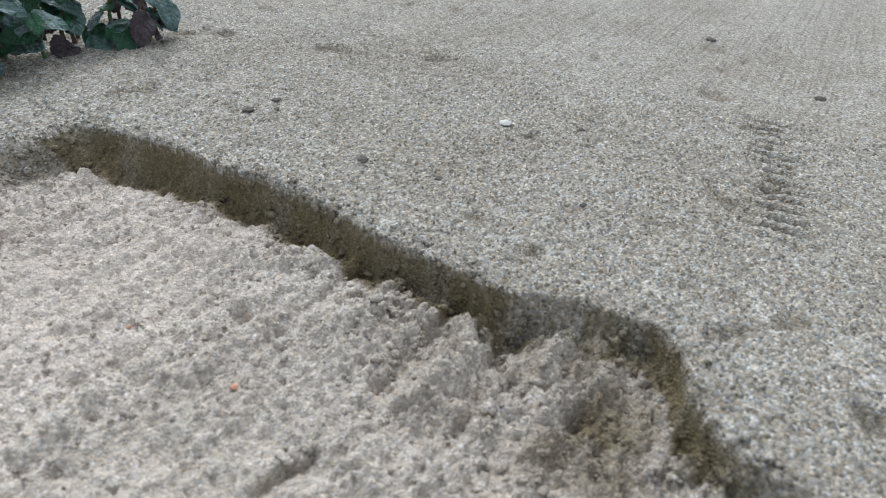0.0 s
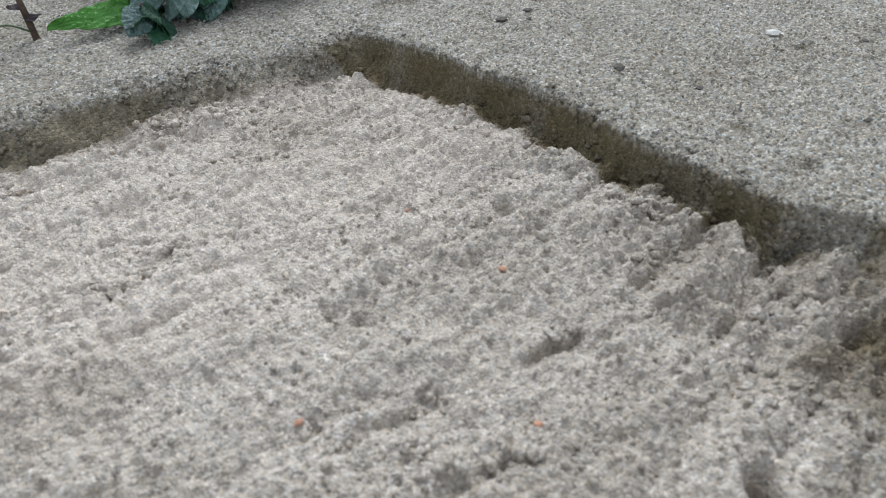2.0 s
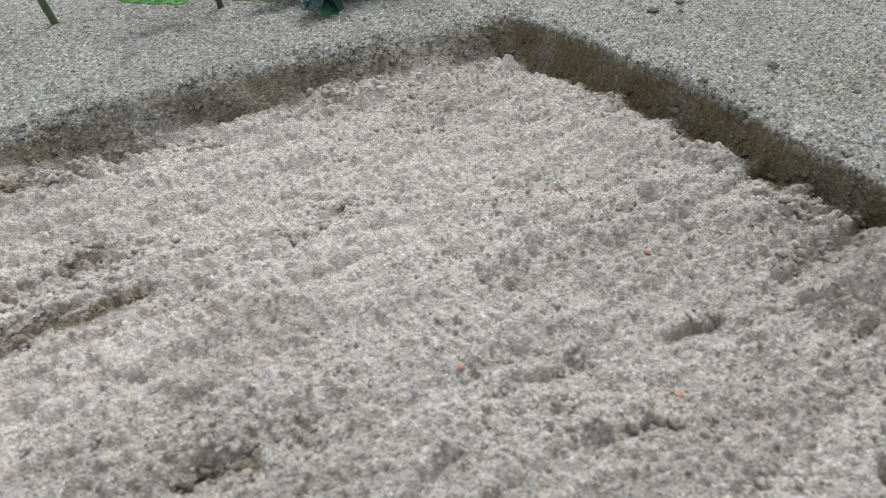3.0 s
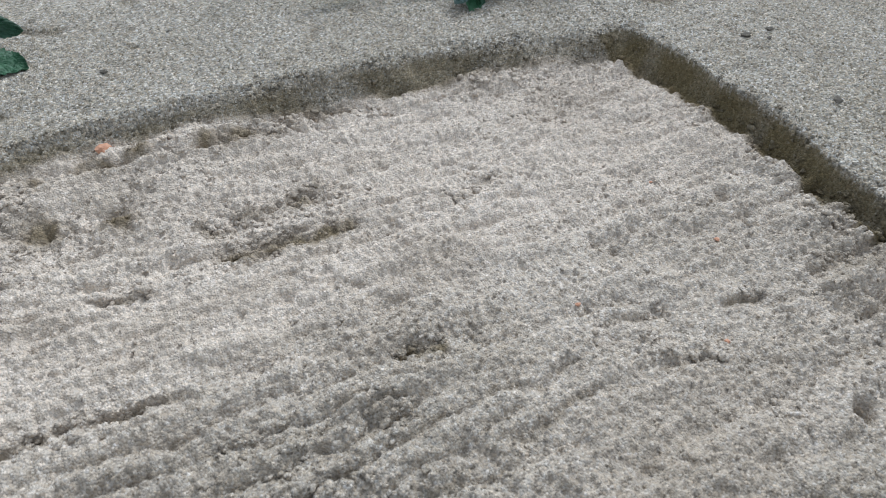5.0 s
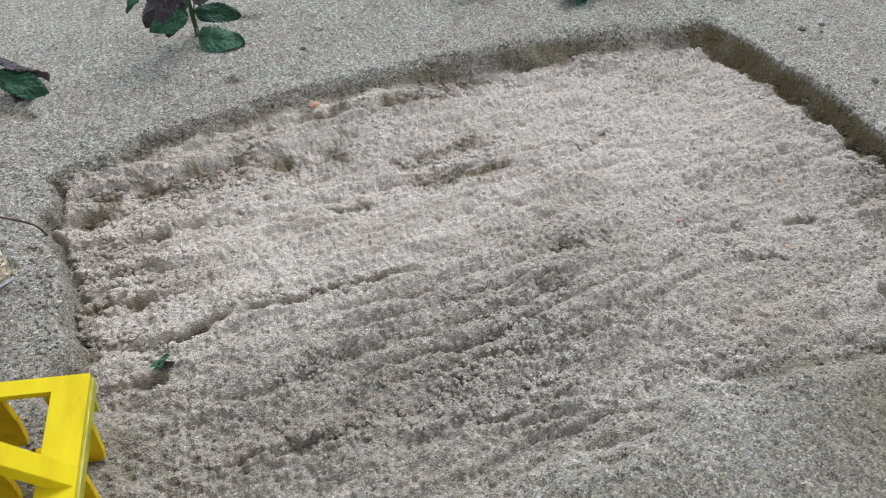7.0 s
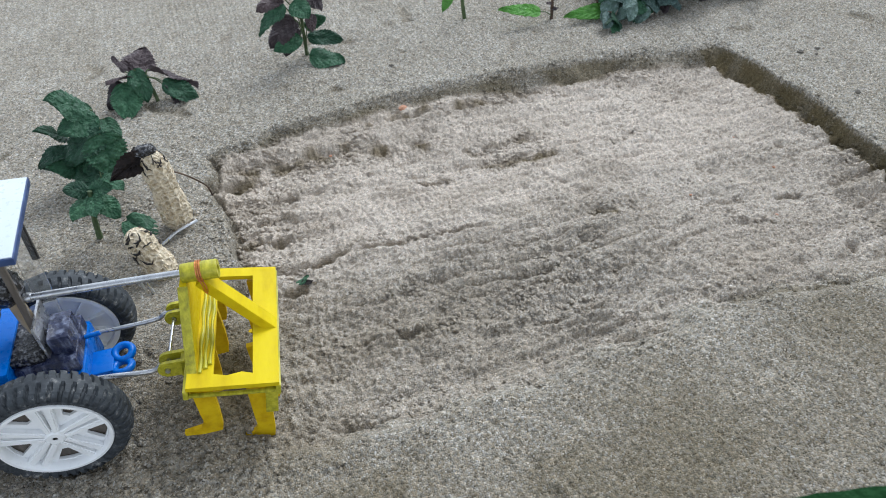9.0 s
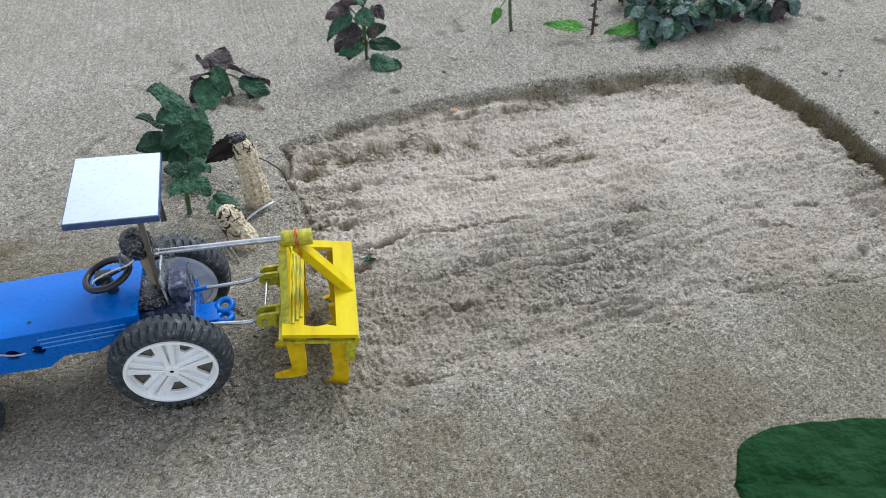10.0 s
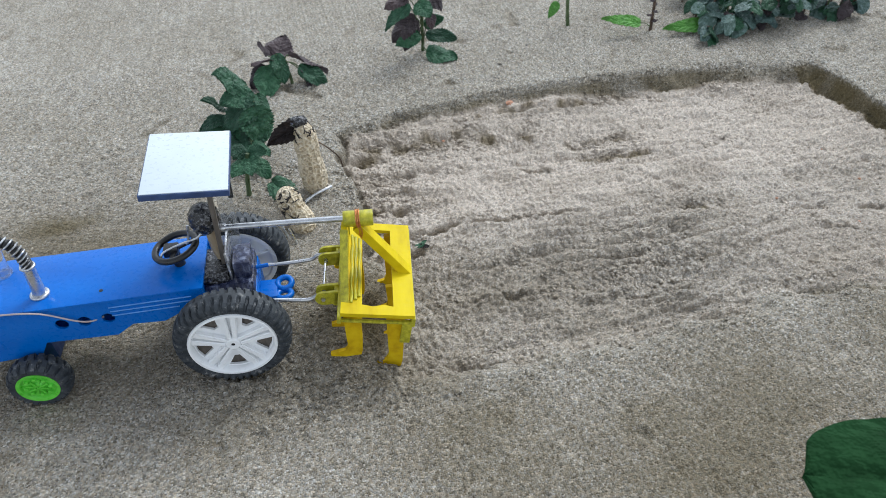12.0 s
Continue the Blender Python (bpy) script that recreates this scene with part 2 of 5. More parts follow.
def prism(bm, outline, y0, y1, holes=(), m=None):
    """A plate with the (x, z) outline and round or polygonal holes, from y0 to y1."""
    t = bmesh.new()
    edges = []
    for loop in (outline, *holes):
        vs = [t.verts.new((x, y0, z)) for x, z in loop]
        edges += [t.edges.new((vs[k], vs[(k + 1) % len(vs)])) for k in range(len(vs))]
    bmesh.ops.triangle_fill(t, use_beauty=True, use_dissolve=False, edges=edges)
    ext = bmesh.ops.extrude_face_region(t, geom=t.faces[:])
    for v in ext["geom"]:
        if isinstance(v, bmesh.types.BMVert):
            v.co.y = y1
    join(bm, t, m)


def ring_points(x, z, r, k=14):
    return [(x + r * math.cos(2 * math.pi * j / k), z + r * math.sin(2 * math.pi * j / k)) for j in range(k)]


def torus(bm, centre, R, r, axis='z', seg=36, tubes=10, m=None):
    t = bmesh.new()
    rings = []
    for j in range(seg):
        a = 2 * math.pi * j / seg
        rings.append([t.verts.new(((R + r * math.cos(b)) * math.cos(a), (R + r * math.cos(b)) * math.sin(a), r * math.sin(b))) for b in [2 * math.pi * i / tubes for i in range(tubes)]])
    for j in range(seg):
        a, b = rings[j], rings[(j + 1) % seg]
        for i in range(tubes):
            t.faces.new((a[i], b[i], b[(i + 1) % tubes], a[(i + 1) % tubes]))
    turn = {'z': pose(0, 0, 0), 'y': pose(0, 0, 0, 90), 'x': pose(0, 0, 0, 0, 90)}[axis]
    join(bm, t, Matrix.Translation(centre) @ (m or Matrix()) @ turn)


# ---- the ground ----


def lattice(x, y, size, seed):
    """Smooth random heights of about -1 to 1 on cells of that size (one number, or one for x and one for y)."""
    sx, sy = size if isinstance(size, tuple) else (size, size)
    if sx == sy:
        a = 0.7 + 1.3 * seed
        x, y = x * math.cos(a) - y * math.sin(a), x * math.sin(a) + y * math.cos(a)
    u, v = x / sx + 517.3, y / sy + 231.7
    i, j = np.floor(u).astype(np.int64), np.floor(v).astype(np.int64)
    f, g = u - i, v - j
    f, g = f * f * (3 - 2 * f), g * g * (3 - 2 * g)

    def value(a, b):
        h = (a * 374761393 + b * 668265263 + seed * 974634777) & 0xffffffff
        h = ((h ^ (h >> 13)) * 1274126177) & 0xffffffff
        return ((h ^ (h >> 16)) & 0xffff) / 32767.5 - 1
    return (value(i, j) * (1 - f) + value(i + 1, j) * f) * (1 - g) + (value(i, j + 1) * (1 - f) + value(i + 1, j + 1) * f) * g


def crumble(x, y, size, seed):
    """Rounded crumbs packed side by side, 0 to 1 high, in cells of that size."""
    x, y = x + 0.3 * size * lattice(x, y, size * 0.7, seed + 101), y + 0.3 * size * lattice(x, y, size * 0.8, seed + 102)
    u, v = x / size + 517.3, y / size + 231.7
    i, j = np.floor(u).astype(np.int64), np.floor(v).astype(np.int64)
    best = np.zeros_like(x)
    for di in (-1, 0, 1):
        for dj in (-1, 0, 1):
            h = ((i + di) * 374761393 + (j + dj) * 668265263 + seed * 974634777) & 0xffffffff
            h = ((h ^ (h >> 13)) * 1274126177) & 0xffffffff
            h = h ^ (h >> 16)
            px, py, r = i + di + (h & 255) / 255, j + dj + ((h >> 8) & 255) / 255, 0.38 + 0.42 * ((h >> 16) & 255) / 255
            d = np.hypot(u - px, v - py) / r
            best = np.maximum(best, (0.35 + 0.65 * ((h >> 20) & 255) / 255) * np.sqrt(np.clip(1 - d * d, 0, 1)))
    return best


def drop(d, w):
    """A cut face: sharp at its lip, easing out at its foot."""
    t = np.clip(d / w, 0, 1)
    return 1 - (1 - t) ** 2.2


def step(d, w):
    t = np.clip(d / w, 0, 1)
    return t * t * (3 - 2 * t)


LEVEL = 0.015
FAR_X = [-0.23, -0.190, -0.175, -0.152, -0.116, -0.067, -0.02, 0.032, 0.067, 0.094, 0.127, 0.167, 0.206, 0.24]
FAR_Y = [0.296, 0.313, 0.322, 0.329, 0.334, 0.340, 0.342, 0.343, 0.338, 0.334, 0.331, 0.325, 0.316, 0.310]
RIGHT_Y = [0.03, 0.054, 0.062, 0.071, 0.076, 0.084, 0.106, 0.12, 0.134, 0.158, 0.183, 0.214, 0.241, 0.27, 0.292, 0.32]
RIGHT_X = [0.185, 0.194, 0.199, 0.207, 0.223, 0.231, 0.2275, 0.2205, 0.2215, 0.2235, 0.2265, 0.231, 0.2295, 0.231, 0.229, 0.222]
FOOT_Y = [0.05, 0.09, 0.13, 0.165, 0.185, 0.206, 0.222, 0.24, 0.268, 0.29, 0.315]
FOOT_W = [0.004, 0.006, 0.006, 0.006, 0.007, 0.008, 0.008, 0.006, 0.009, 0.012, 0.014]
LEFT_Y = [0.05, 0.15, 0.205, 0.221, 0.25, 0.287, 0.30, 0.3155, 0.34]
LEFT_X = [-0.215, -0.203, -0.189, -0.186, -0.188, -0.193, -0.187, -0.190, -0.176]
NEAR_X = [-0.22, -0.15, -0.05, 0.02, 0.10, 0.15, 0.20, 0.25]
NEAR_Y = [0.072, 0.068, 0.067, 0.072, 0.066, 0.052, 0.038, 0.030]
# sharp slits left by the tines: ends, half width, depth
SLITS = [(-0.182, 0.212, -0.158, 0.199, 0.0019, 0.0036), (-0.156, 0.1965, -0.120, 0.2000, 0.0020, 0.0048), (-0.117, 0.2006, -0.084, 0.1975, 0.0019, 0.0034),
         (-0.075, 0.1974, -0.043, 0.1943, 0.0023, 0.0070), (-0.176, 0.180, -0.156, 0.178, 0.0018, 0.0034), (-0.181, 0.249, -0.151, 0.244, 0.0026, 0.0058),
         (-0.172, 0.268, -0.143, 0.266, 0.0025, 0.0058), (-0.058, 0.247, -0.044, 0.245, 0.0016, 0.0028), (0.144, 0.145, 0.156, 0.142, 0.0013, 0.0028),
         (0.082, 0.240, 0.120, 0.248, 0.0015, 0.0014), (0.095, 0.245, 0.118, 0.247, 0.0017, 0.0020)]
# places torn open into crumbs
TEARS = [(-0.166, 0.301, -0.126, 0.296, 0.0056, 0.0036), (-0.119, 0.303, -0.044, 0.290, 0.0056, 0.0040), (-0.073, 0.323, -0.051, 0.327, 0.0036, 0.0044),
         (-0.045, 0.321, -0.029, 0.324, 0.0032, 0.0046), (-0.012, 0.2695, 0.034, 0.2715, 0.0032, 0.0042), (-0.013, 0.2505, 0.035, 0.2455, 0.0034, 0.0048),
         (-0.002, 0.320, 0.060, 0.322, 0.0036, 0.0036), (0.028, 0.1765, 0.040, 0.1750, 0.0013, 0.0014), (-0.178, 0.286, -0.160, 0.289, 0.0036, 0.0046),
         (-0.183, 0.228, -0.160, 0.224, 0.0026, 0.0036)]
# long soft furrows on the near side
FURROWS = [(-0.042, 0.164, 0.018, 0.160, 0.0026, 0.0030), (-0.097, 0.1585, -0.054, 0.161, 0.0026, 0.0034), (-0.090, 0.1377, -0.009, 0.130, 0.0028, 0.0038),
           (-0.120, 0.1277, -0.047, 0.121, 0.0026, 0.0036), (-0.134, 0.158, -0.098, 0.156, 0.0024, 0.0034), (-0.016, 0.127, 0.077, 0.135, 0.0022, 0.0022),
           (-0.073, 0.112, -0.021, 0.105, 0.0024, 0.0030), (0.020, 0.153, 0.077, 0.146, 0.0020, 0.0022), (0.107, 0.135, 0.124, 0.125, 0.0020, 0.0030),
           (0.094, 0.167, 0.107, 0.163, 0.0022, 0.0030), (0.100, 0.156, 0.116, 0.154, 0.0022, 0.0028), (0.184, 0.115, 0.215, 0.118, 0.0028, 0.0046),
           (0.188, 0.138, 0.215, 0.1365, 0.0022, 0.0034), (0.188, 0.090, 0.212, 0.098, 0.0026, 0.0040), (0.196, 0.152, 0.216, 0.150, 0.0020, 0.0028)]
SCARP = (0.055, 0.081, 0.118, 0.066, 0.0026, 0.0042)
# loose sand heaped in fingers against the cut: ends, half width, height
FINGERS = [(0.206, 0.206, 0.214, 0.192, 0.0042, 0.0052), (0.214, 0.184, 0.219, 0.176, 0.0034, 0.0040), (0.190, 0.163, 0.212, 0.157, 0.0050, 0.0040),
           (0.180, 0.128, 0.212, 0.130, 0.0046, 0.0062), (0.188, 0.098, 0.216, 0.106, 0.0044, 0.0064), (0.196, 0.146, 0.212, 0.143, 0.0036, 0.0044),
           (0.190, 0.084, 0.208, 0.090, 0.0036, 0.0044), (0.204, 0.178, 0.212, 0.170, 0.0036, 0.0036)]
# small pits: place, radius, depth
PITS = [(0.148, 0.0905, 0.0026, 0.012), (0.142, 0.205, 0.0030, 0.0036), (0.137, 0.193, 0.0026, 0.0036), (0.119, 0.193, 0.0028, 0.0036), (0.123, 0.1845, 0.0024, 0.0038),
        (0.1855, 0.1915, 0.0028, 0.0030), (0.168, 0.196, 0.0024, 0.0028), (0.1145, 0.1805, 0.0026, 0.0028), (0.160, 0.178, 0.0022, 0.0028), (-0.083, 0.2495, 0.0032, 0.0044),
        (0.001, 0.2195, 0.0026, 0.0030), (0.026, 0.214, 0.0028, 0.0034), (0.117, 0.209, 0.0024, 0.0026), (0.183, 0.142, 0.0026, 0.0034), (0.200, 0.092, 0.0034, 0.0050)]


def along(x, y, x0, y0, x1, y1):
    """How far along a line from 0 to 1, the offset across it in y, and the distance from it."""
    dx, dy = x1 - x0, y1 - y0
    t = np.clip(((x - x0) * dx + (y - y0) * dy) / (dx * dx + dy * dy), 0, 1)
    off = y - y0 - t * dy
    return t, off, np.hypot(x - x0 - t * dx, off)


def ground_height(x, y):
    """Height, how far tilled, how dark with moisture and painted shade, at each place."""
    big, small, tiny = crumble(x, y, 0.0060, 13), crumble(x, y, 0.0033, 14), crumble(x, y, 0.0019, 35)
    wob = 0.0024 * lattice(x, y, 0.019, 3) + 0.0011 * lattice(x, y, 0.0075, 4)
    far = np.interp(x, FAR_X, FAR_Y) - y + wob + 0.0016 * lattice(x, y, 0.010, 85)
    right = np.interp(y, RIGHT_Y, RIGHT_X) - x + 0.7 * wob + 0.0012 * (big - 0.4)
    left = x - np.interp(y, LEFT_Y, LEFT_X) + 2 * wob
    near = y - np.interp(x, NEAR_X, NEAR_Y) + 2 * wob
    east = step(x + 0.01, 0.05)
    foot = np.interp(y, FOOT_Y, FOOT_W)
    wall_far = (1 - east) * drop(far + 0.001, 0.0040) + east * step(far + 0.003, 0.019 * (1 + 0.3 * lattice(x, y, 0.04, 5)))
    wall_right = drop(right + 0.0006, foot * (0.80 + 0.2 * lattice(x, y, 0.024, 34)))
    under = step(0.185 - y, 0.03)
    field = wall_far * wall_right * step(left, 0.006 + 0.05 * under) * step(near + 0.006, 0.020)
    inside = np.minimum(np.minimum(far, right + 0.004), np.minimum(left, near))
    # outer sand: almost level, with faint swells and loose crumbs
    outer = LEVEL + 0.0011 * lattice(x, y, 0.11, 6) + 0.0005 * lattice(x, y, 0.03, 7) + 0.004 * lattice(x, y, 0.9, 8) * step(np.hypot(x, y - 0.2) - 0.5, 0.5)
    outer = outer + 0.00035 * lattice(x, y, 0.009, 53) + 0.0009 * small * np.clip(lattice(x, y, 0.021, 54) - 0.15, 0, 1) + 0.0005 * tiny * np.clip(0.1 + lattice(x, y, 0.05, 55), 0, 1)
    # tilled sand: where it was torn up and where it lies smooth
    bend = y + 0.004 * lattice(x, y, 0.12, 9) + 0.045 * x
    west = step(-0.085 - x, 0.07) * step(y - 0.20, 0.03)
    front = step(0.205 - y, 0.05) * step(0.10 - x, 0.09)
    corner = np.exp(-((x - 0.196) / 0.024) ** 2) * step(0.18 - y, 0.05)
    torn, slit, dug = np.zeros_like(x), np.zeros_like(x), np.zeros_like(x)
    jag = 0.0018 * lattice(x, y, 0.012, 19) + 0.0011 * lattice(x, y, 0.0045, 76)
    for x0, y0, x1, y1, w, d in TEARS:
        t, off, q = along(x, y, x0, y0, x1, y1)
        q = q + 1.3 * jag
        torn = np.maximum(torn, np.exp(-np.clip(q / (1.9 * w), 0, 9) ** 2))
        dug = np.maximum(dug, 0.7 * d * np.exp(-((off + 1.6 * jag) / (0.8 * w)) ** 2) * np.exp(-np.clip((q - w) / (1.5 * w), 0, 9) ** 2) * np.clip(0.6 + 0.8 * lattice(x, y, (0.014, 0.006), 75), 0.15, 1.2))
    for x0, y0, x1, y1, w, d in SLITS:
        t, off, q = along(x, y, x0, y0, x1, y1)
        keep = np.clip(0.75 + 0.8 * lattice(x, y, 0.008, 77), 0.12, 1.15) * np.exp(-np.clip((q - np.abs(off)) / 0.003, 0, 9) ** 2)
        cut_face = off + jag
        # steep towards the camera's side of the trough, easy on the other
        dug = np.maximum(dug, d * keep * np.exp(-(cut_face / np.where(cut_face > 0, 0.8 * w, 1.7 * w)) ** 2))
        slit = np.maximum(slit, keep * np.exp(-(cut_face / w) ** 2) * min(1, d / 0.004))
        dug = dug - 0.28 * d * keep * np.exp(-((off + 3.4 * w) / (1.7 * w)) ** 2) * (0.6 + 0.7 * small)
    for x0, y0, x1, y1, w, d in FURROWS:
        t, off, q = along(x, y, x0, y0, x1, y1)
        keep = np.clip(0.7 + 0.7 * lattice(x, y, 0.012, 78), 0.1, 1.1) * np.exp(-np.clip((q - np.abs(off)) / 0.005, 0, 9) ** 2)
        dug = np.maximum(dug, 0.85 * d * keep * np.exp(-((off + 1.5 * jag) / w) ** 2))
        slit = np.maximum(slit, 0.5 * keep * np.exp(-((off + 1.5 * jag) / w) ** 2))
    rough = np.clip(np.maximum(np.maximum(0.85 * west, 0.72 * front), np.maximum(corner, torn)), 0, 1)
    patchy = np.clip(0.45 + 1.1 * lattice(x, bend, (0.034, 0.010), 62) + 0.5 * lattice(x, y, 0.008, 70), 0, 1)
    loose = rough * (0.25 + 0.75 * patchy)
    # rows along x: broken crests with narrow troughs between
    turn = bend / 0.0122 + 0.8 * lattice(x, y, (0.10, 0.025), 40) + 0.30 * lattice(x, y, 0.013, 41)
    crest = np.abs(np.sin(math.pi * turn)) ** 0.55
    broken = np.clip(0.45 + 0.75 * lattice(x, bend, (0.045, 0.0122), 42) + 0.35 * lattice(x, y, 0.009, 63), 0, 1)
    rows = (crest - 0.6) * broken * (0.0020 + 0.0028 * np.maximum(front, 0.9 * west))
    streak = 0.0012 * lattice(x, bend, (0.055, 0.0060), 10) + 0.0010 * lattice(x, bend, (0.020, 0.0036), 11) + 0.0011 * lattice(x, y, 0.011, 81)
    base = 0.0014 + 0.0110 * (1 - 0.75 * east) * np.exp(-(np.clip(far, 0, 1) / 0.030) ** 2) + 0.0058 * np.exp(-(np.clip(right, 0, 1) / 0.030) ** 2) * step(0.29 - y, 0.06) + 0.0016 * lattice(x, y, 0.05, 46)
    lumps = 0.0030 * big * loose + 0.0023 * small * (0.10 + 0.25 * patchy + 0.75 * loose) + 0.0012 * tiny * (0.15 + 0.60 * patchy + 0.40 * loose)
    dents = np.clip(lattice(x, bend, (0.011, 0.006), 36) - 0.42, 0, 1) * 0.0044 * (1 - rough)
    tilled = base + rows + streak + lumps - dents - 0.0016 - 0.0022 * torn
    # beside the cut: a narrow trench, then sand heaped in fingers
    tilled -= 0.0024 * np.exp(-((right - foot) / 0.005) ** 2) * step(y - 0.10, 0.03)
    tilled -= 0.0030 * np.exp(-((far - 0.009) / 0.005) ** 2) * (1 - east)
    for x0, y0, x1, y1, w, h in FINGERS:
        t, off, q = along(x, y, x0, y0, x1, y1)
        tilled += 0.68 * h * (0.75 + 0.25 * t) * np.exp(-((q + 1.2 * jag) / w) ** 2) * (0.65 + 0.55 * big)
    tilled += 0.0024 * np.exp(-((right - foot - 0.008) / 0.006) ** 2) * big * np.clip(0.3 + lattice(x, y, 0.014, 71), 0, 1) * step(y - 0.07, 0.03)
    tilled += 0.0026 * np.exp(-((far - 0.020) / 0.006) ** 2) * (0.2 + big) * np.clip(0.3 + lattice(x, y, 0.018, 17), 0, 1)
    tilled -= 0.0042 * np.exp(-((left - 0.0055) / 0.0026) ** 2) * (1 - under) * np.clip(0.75 + 0.6 * lattice(x, y, 0.016, 86), 0.2, 1.2)
    spill = np.exp(-((x - 0.196) / 0.024) ** 2 - ((y - 0.095) / 0.04) ** 2)
    tilled += spill * (0.0012 * tiny + 0.0018 * lattice(y + 0.3 * x, x, (0.011, 0.03), 18) - 0.0016)
    tilled -= dug
    tilled = np.where(tilled > 0.0105, 0.0105 + 0.3 * (tilled - 0.0105), tilled)
    x0, y0, x1, y1, w, d = SCARP
    t, off, q = along(x, y, x0, y0, x1, y1)
    scarp = np.exp(-((q + jag) / (1.4 * w)) ** 2)
    z = outer * (1 - field) + tilled * field - 0.0045 * scarp * (1 - 0.5 * field)
    # crumbly lip round the cut
    rim = np.exp(-(np.minimum(np.abs(far + 0.001), np.abs(right + 0.0055) + 0.001) / 0.005) ** 2) * step(x + 0.20, 0.02) * step(y - 0.03, 0.03) * step(0.36 - y, 0.02) * step(0.245 - x, 0.01)
    z += rim * (0.0013 * np.clip(lattice(x, y, 0.013, 47), -0.5, 1) + 0.0014 * small * np.clip(0.3 + lattice(x, y, 0.011, 48), 0, 1) + 0.0007 * tiny)
    z += (0.0004 + 0.0014 * east) * np.exp(-((far + 0.006) / 0.007) ** 2) * np.clip(0.4 + lattice(x, y, 0.02, 50), 0, 1) * step(x + 0.19, 0.02) * step(0.22 - x, 0.02)
    for px, py, r, d in PITS:
        z -= d * np.exp(-((np.hypot(x - px, y - py) + 0.0011 * lattice(x, y, 0.005, 20)) / r) ** 2)
    # tread marks across the level sand
    strip = (x > 0.30) * (x < 0.42)
    off = y - 0.062 - 0.16 * (x - 0.31) + 0.003 * lattice(x, y, 0.02, 21)
    tread = np.exp(-(off / 0.008) ** 2) * np.clip(np.sin(2 * math.pi * x / 0.0085), 0, 1) * strip
    z -= 0.0050 * tread * (0.75 + 0.4 * lattice(x, y, 0.012, 22))
    # scattered small scars on the level sand
    scar = np.clip(lattice(x, y, 0.012, 23) * lattice(x, y, 0.04, 24) - 0.34, 0, 1) * (1 - field)
    z -= 0.007 * scar
    # ruts of the wheels behind the tractor
    for ry in (0.103, 0.160):
        rut = np.exp(-((y - ry + 0.075 * (x + 0.263)) / 0.007) ** 2) * step(-0.235 - x, 0.02) * step(x + 0.30, 0.02)
        z -= rut * 0.0022 * (0.7 + 0.3 * np.sign(np.sin(2 * math.pi * x / 0.006)))
    churn = np.exp(-((x + 0.235) / 0.06) ** 2 - ((y - 0.09) / 0.045) ** 2)
    z += churn * (0.0022 * big * np.clip(0.4 + lattice(x, y, 0.014, 25), 0, 1) + 0.0016 * small)
    # grains
    grain = lattice(x, y, 0.0017, 27) * 0.00040 + lattice(x, y, 0.0010, 28) * 0.00034
    steep = 4 * field * (1 - field)
    z += steep * (0.0026 * step(0.130 - y, 0.010) * step(x - 0.18, 0.02) * (small - 0.4) + 0.0016 * (big - 0.4) * np.clip(0.4 + lattice(x, y, 0.02, 82), 0, 1) + 0.0012 * lattice(x, y, 0.009, 83))
    face = np.where((wall_right > 0.001) & (wall_right < 0.98), 0.8, 0) + np.where((wall_far > 0.001) & (wall_far < 0.95), 0.55, 0)
    z += grain * (1.5 + 0.4 * field) * (1 - np.clip(np.maximum(0.75 * steep, face), 0, 0.8))
    # fresh cut sand is damp, its faces' shade painted in too; loose sand has dried pale
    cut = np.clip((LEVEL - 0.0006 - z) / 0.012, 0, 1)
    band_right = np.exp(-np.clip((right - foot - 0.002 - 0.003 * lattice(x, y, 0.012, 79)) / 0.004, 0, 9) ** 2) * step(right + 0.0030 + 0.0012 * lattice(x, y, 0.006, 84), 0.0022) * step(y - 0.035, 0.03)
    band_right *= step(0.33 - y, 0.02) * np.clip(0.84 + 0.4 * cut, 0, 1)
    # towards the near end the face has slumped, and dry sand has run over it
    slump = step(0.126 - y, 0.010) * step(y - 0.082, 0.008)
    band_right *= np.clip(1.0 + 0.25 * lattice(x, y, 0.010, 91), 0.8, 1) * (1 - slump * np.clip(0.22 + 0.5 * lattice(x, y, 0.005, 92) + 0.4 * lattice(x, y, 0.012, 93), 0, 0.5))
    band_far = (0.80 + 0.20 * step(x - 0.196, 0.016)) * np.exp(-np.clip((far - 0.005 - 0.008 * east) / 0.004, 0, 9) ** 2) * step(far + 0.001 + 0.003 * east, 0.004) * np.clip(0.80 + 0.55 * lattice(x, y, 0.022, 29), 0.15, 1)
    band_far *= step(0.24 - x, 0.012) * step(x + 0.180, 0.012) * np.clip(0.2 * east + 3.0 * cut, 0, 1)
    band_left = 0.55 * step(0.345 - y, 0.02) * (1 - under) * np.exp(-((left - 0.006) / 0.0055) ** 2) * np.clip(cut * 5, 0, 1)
    damp_shade = np.maximum(np.maximum(band_right, band_far), band_left) * (cut > 0.02)
    # spilled sand is moist; shade in its hollows is painted on top
    damp_shade = np.maximum(damp_shade, 0.95 * spill * np.clip(0.75 + 0.8 * lattice(x, y, 0.012, 30) - 0.7 * lattice(y + 0.3 * x, x, (0.011, 0.03), 18), 0, 1))
    damp_shade = np.maximum(damp_shade, 0.42 * rough * np.clip(lattice(x, y, 0.009, 31) * 1.3, 0, 1) * field)
    damp_shade = np.maximum(damp_shade, 0.45 * west * field * np.clip(0.4 + lattice(x, bend, (0.04, 0.012), 80), 0, 1))
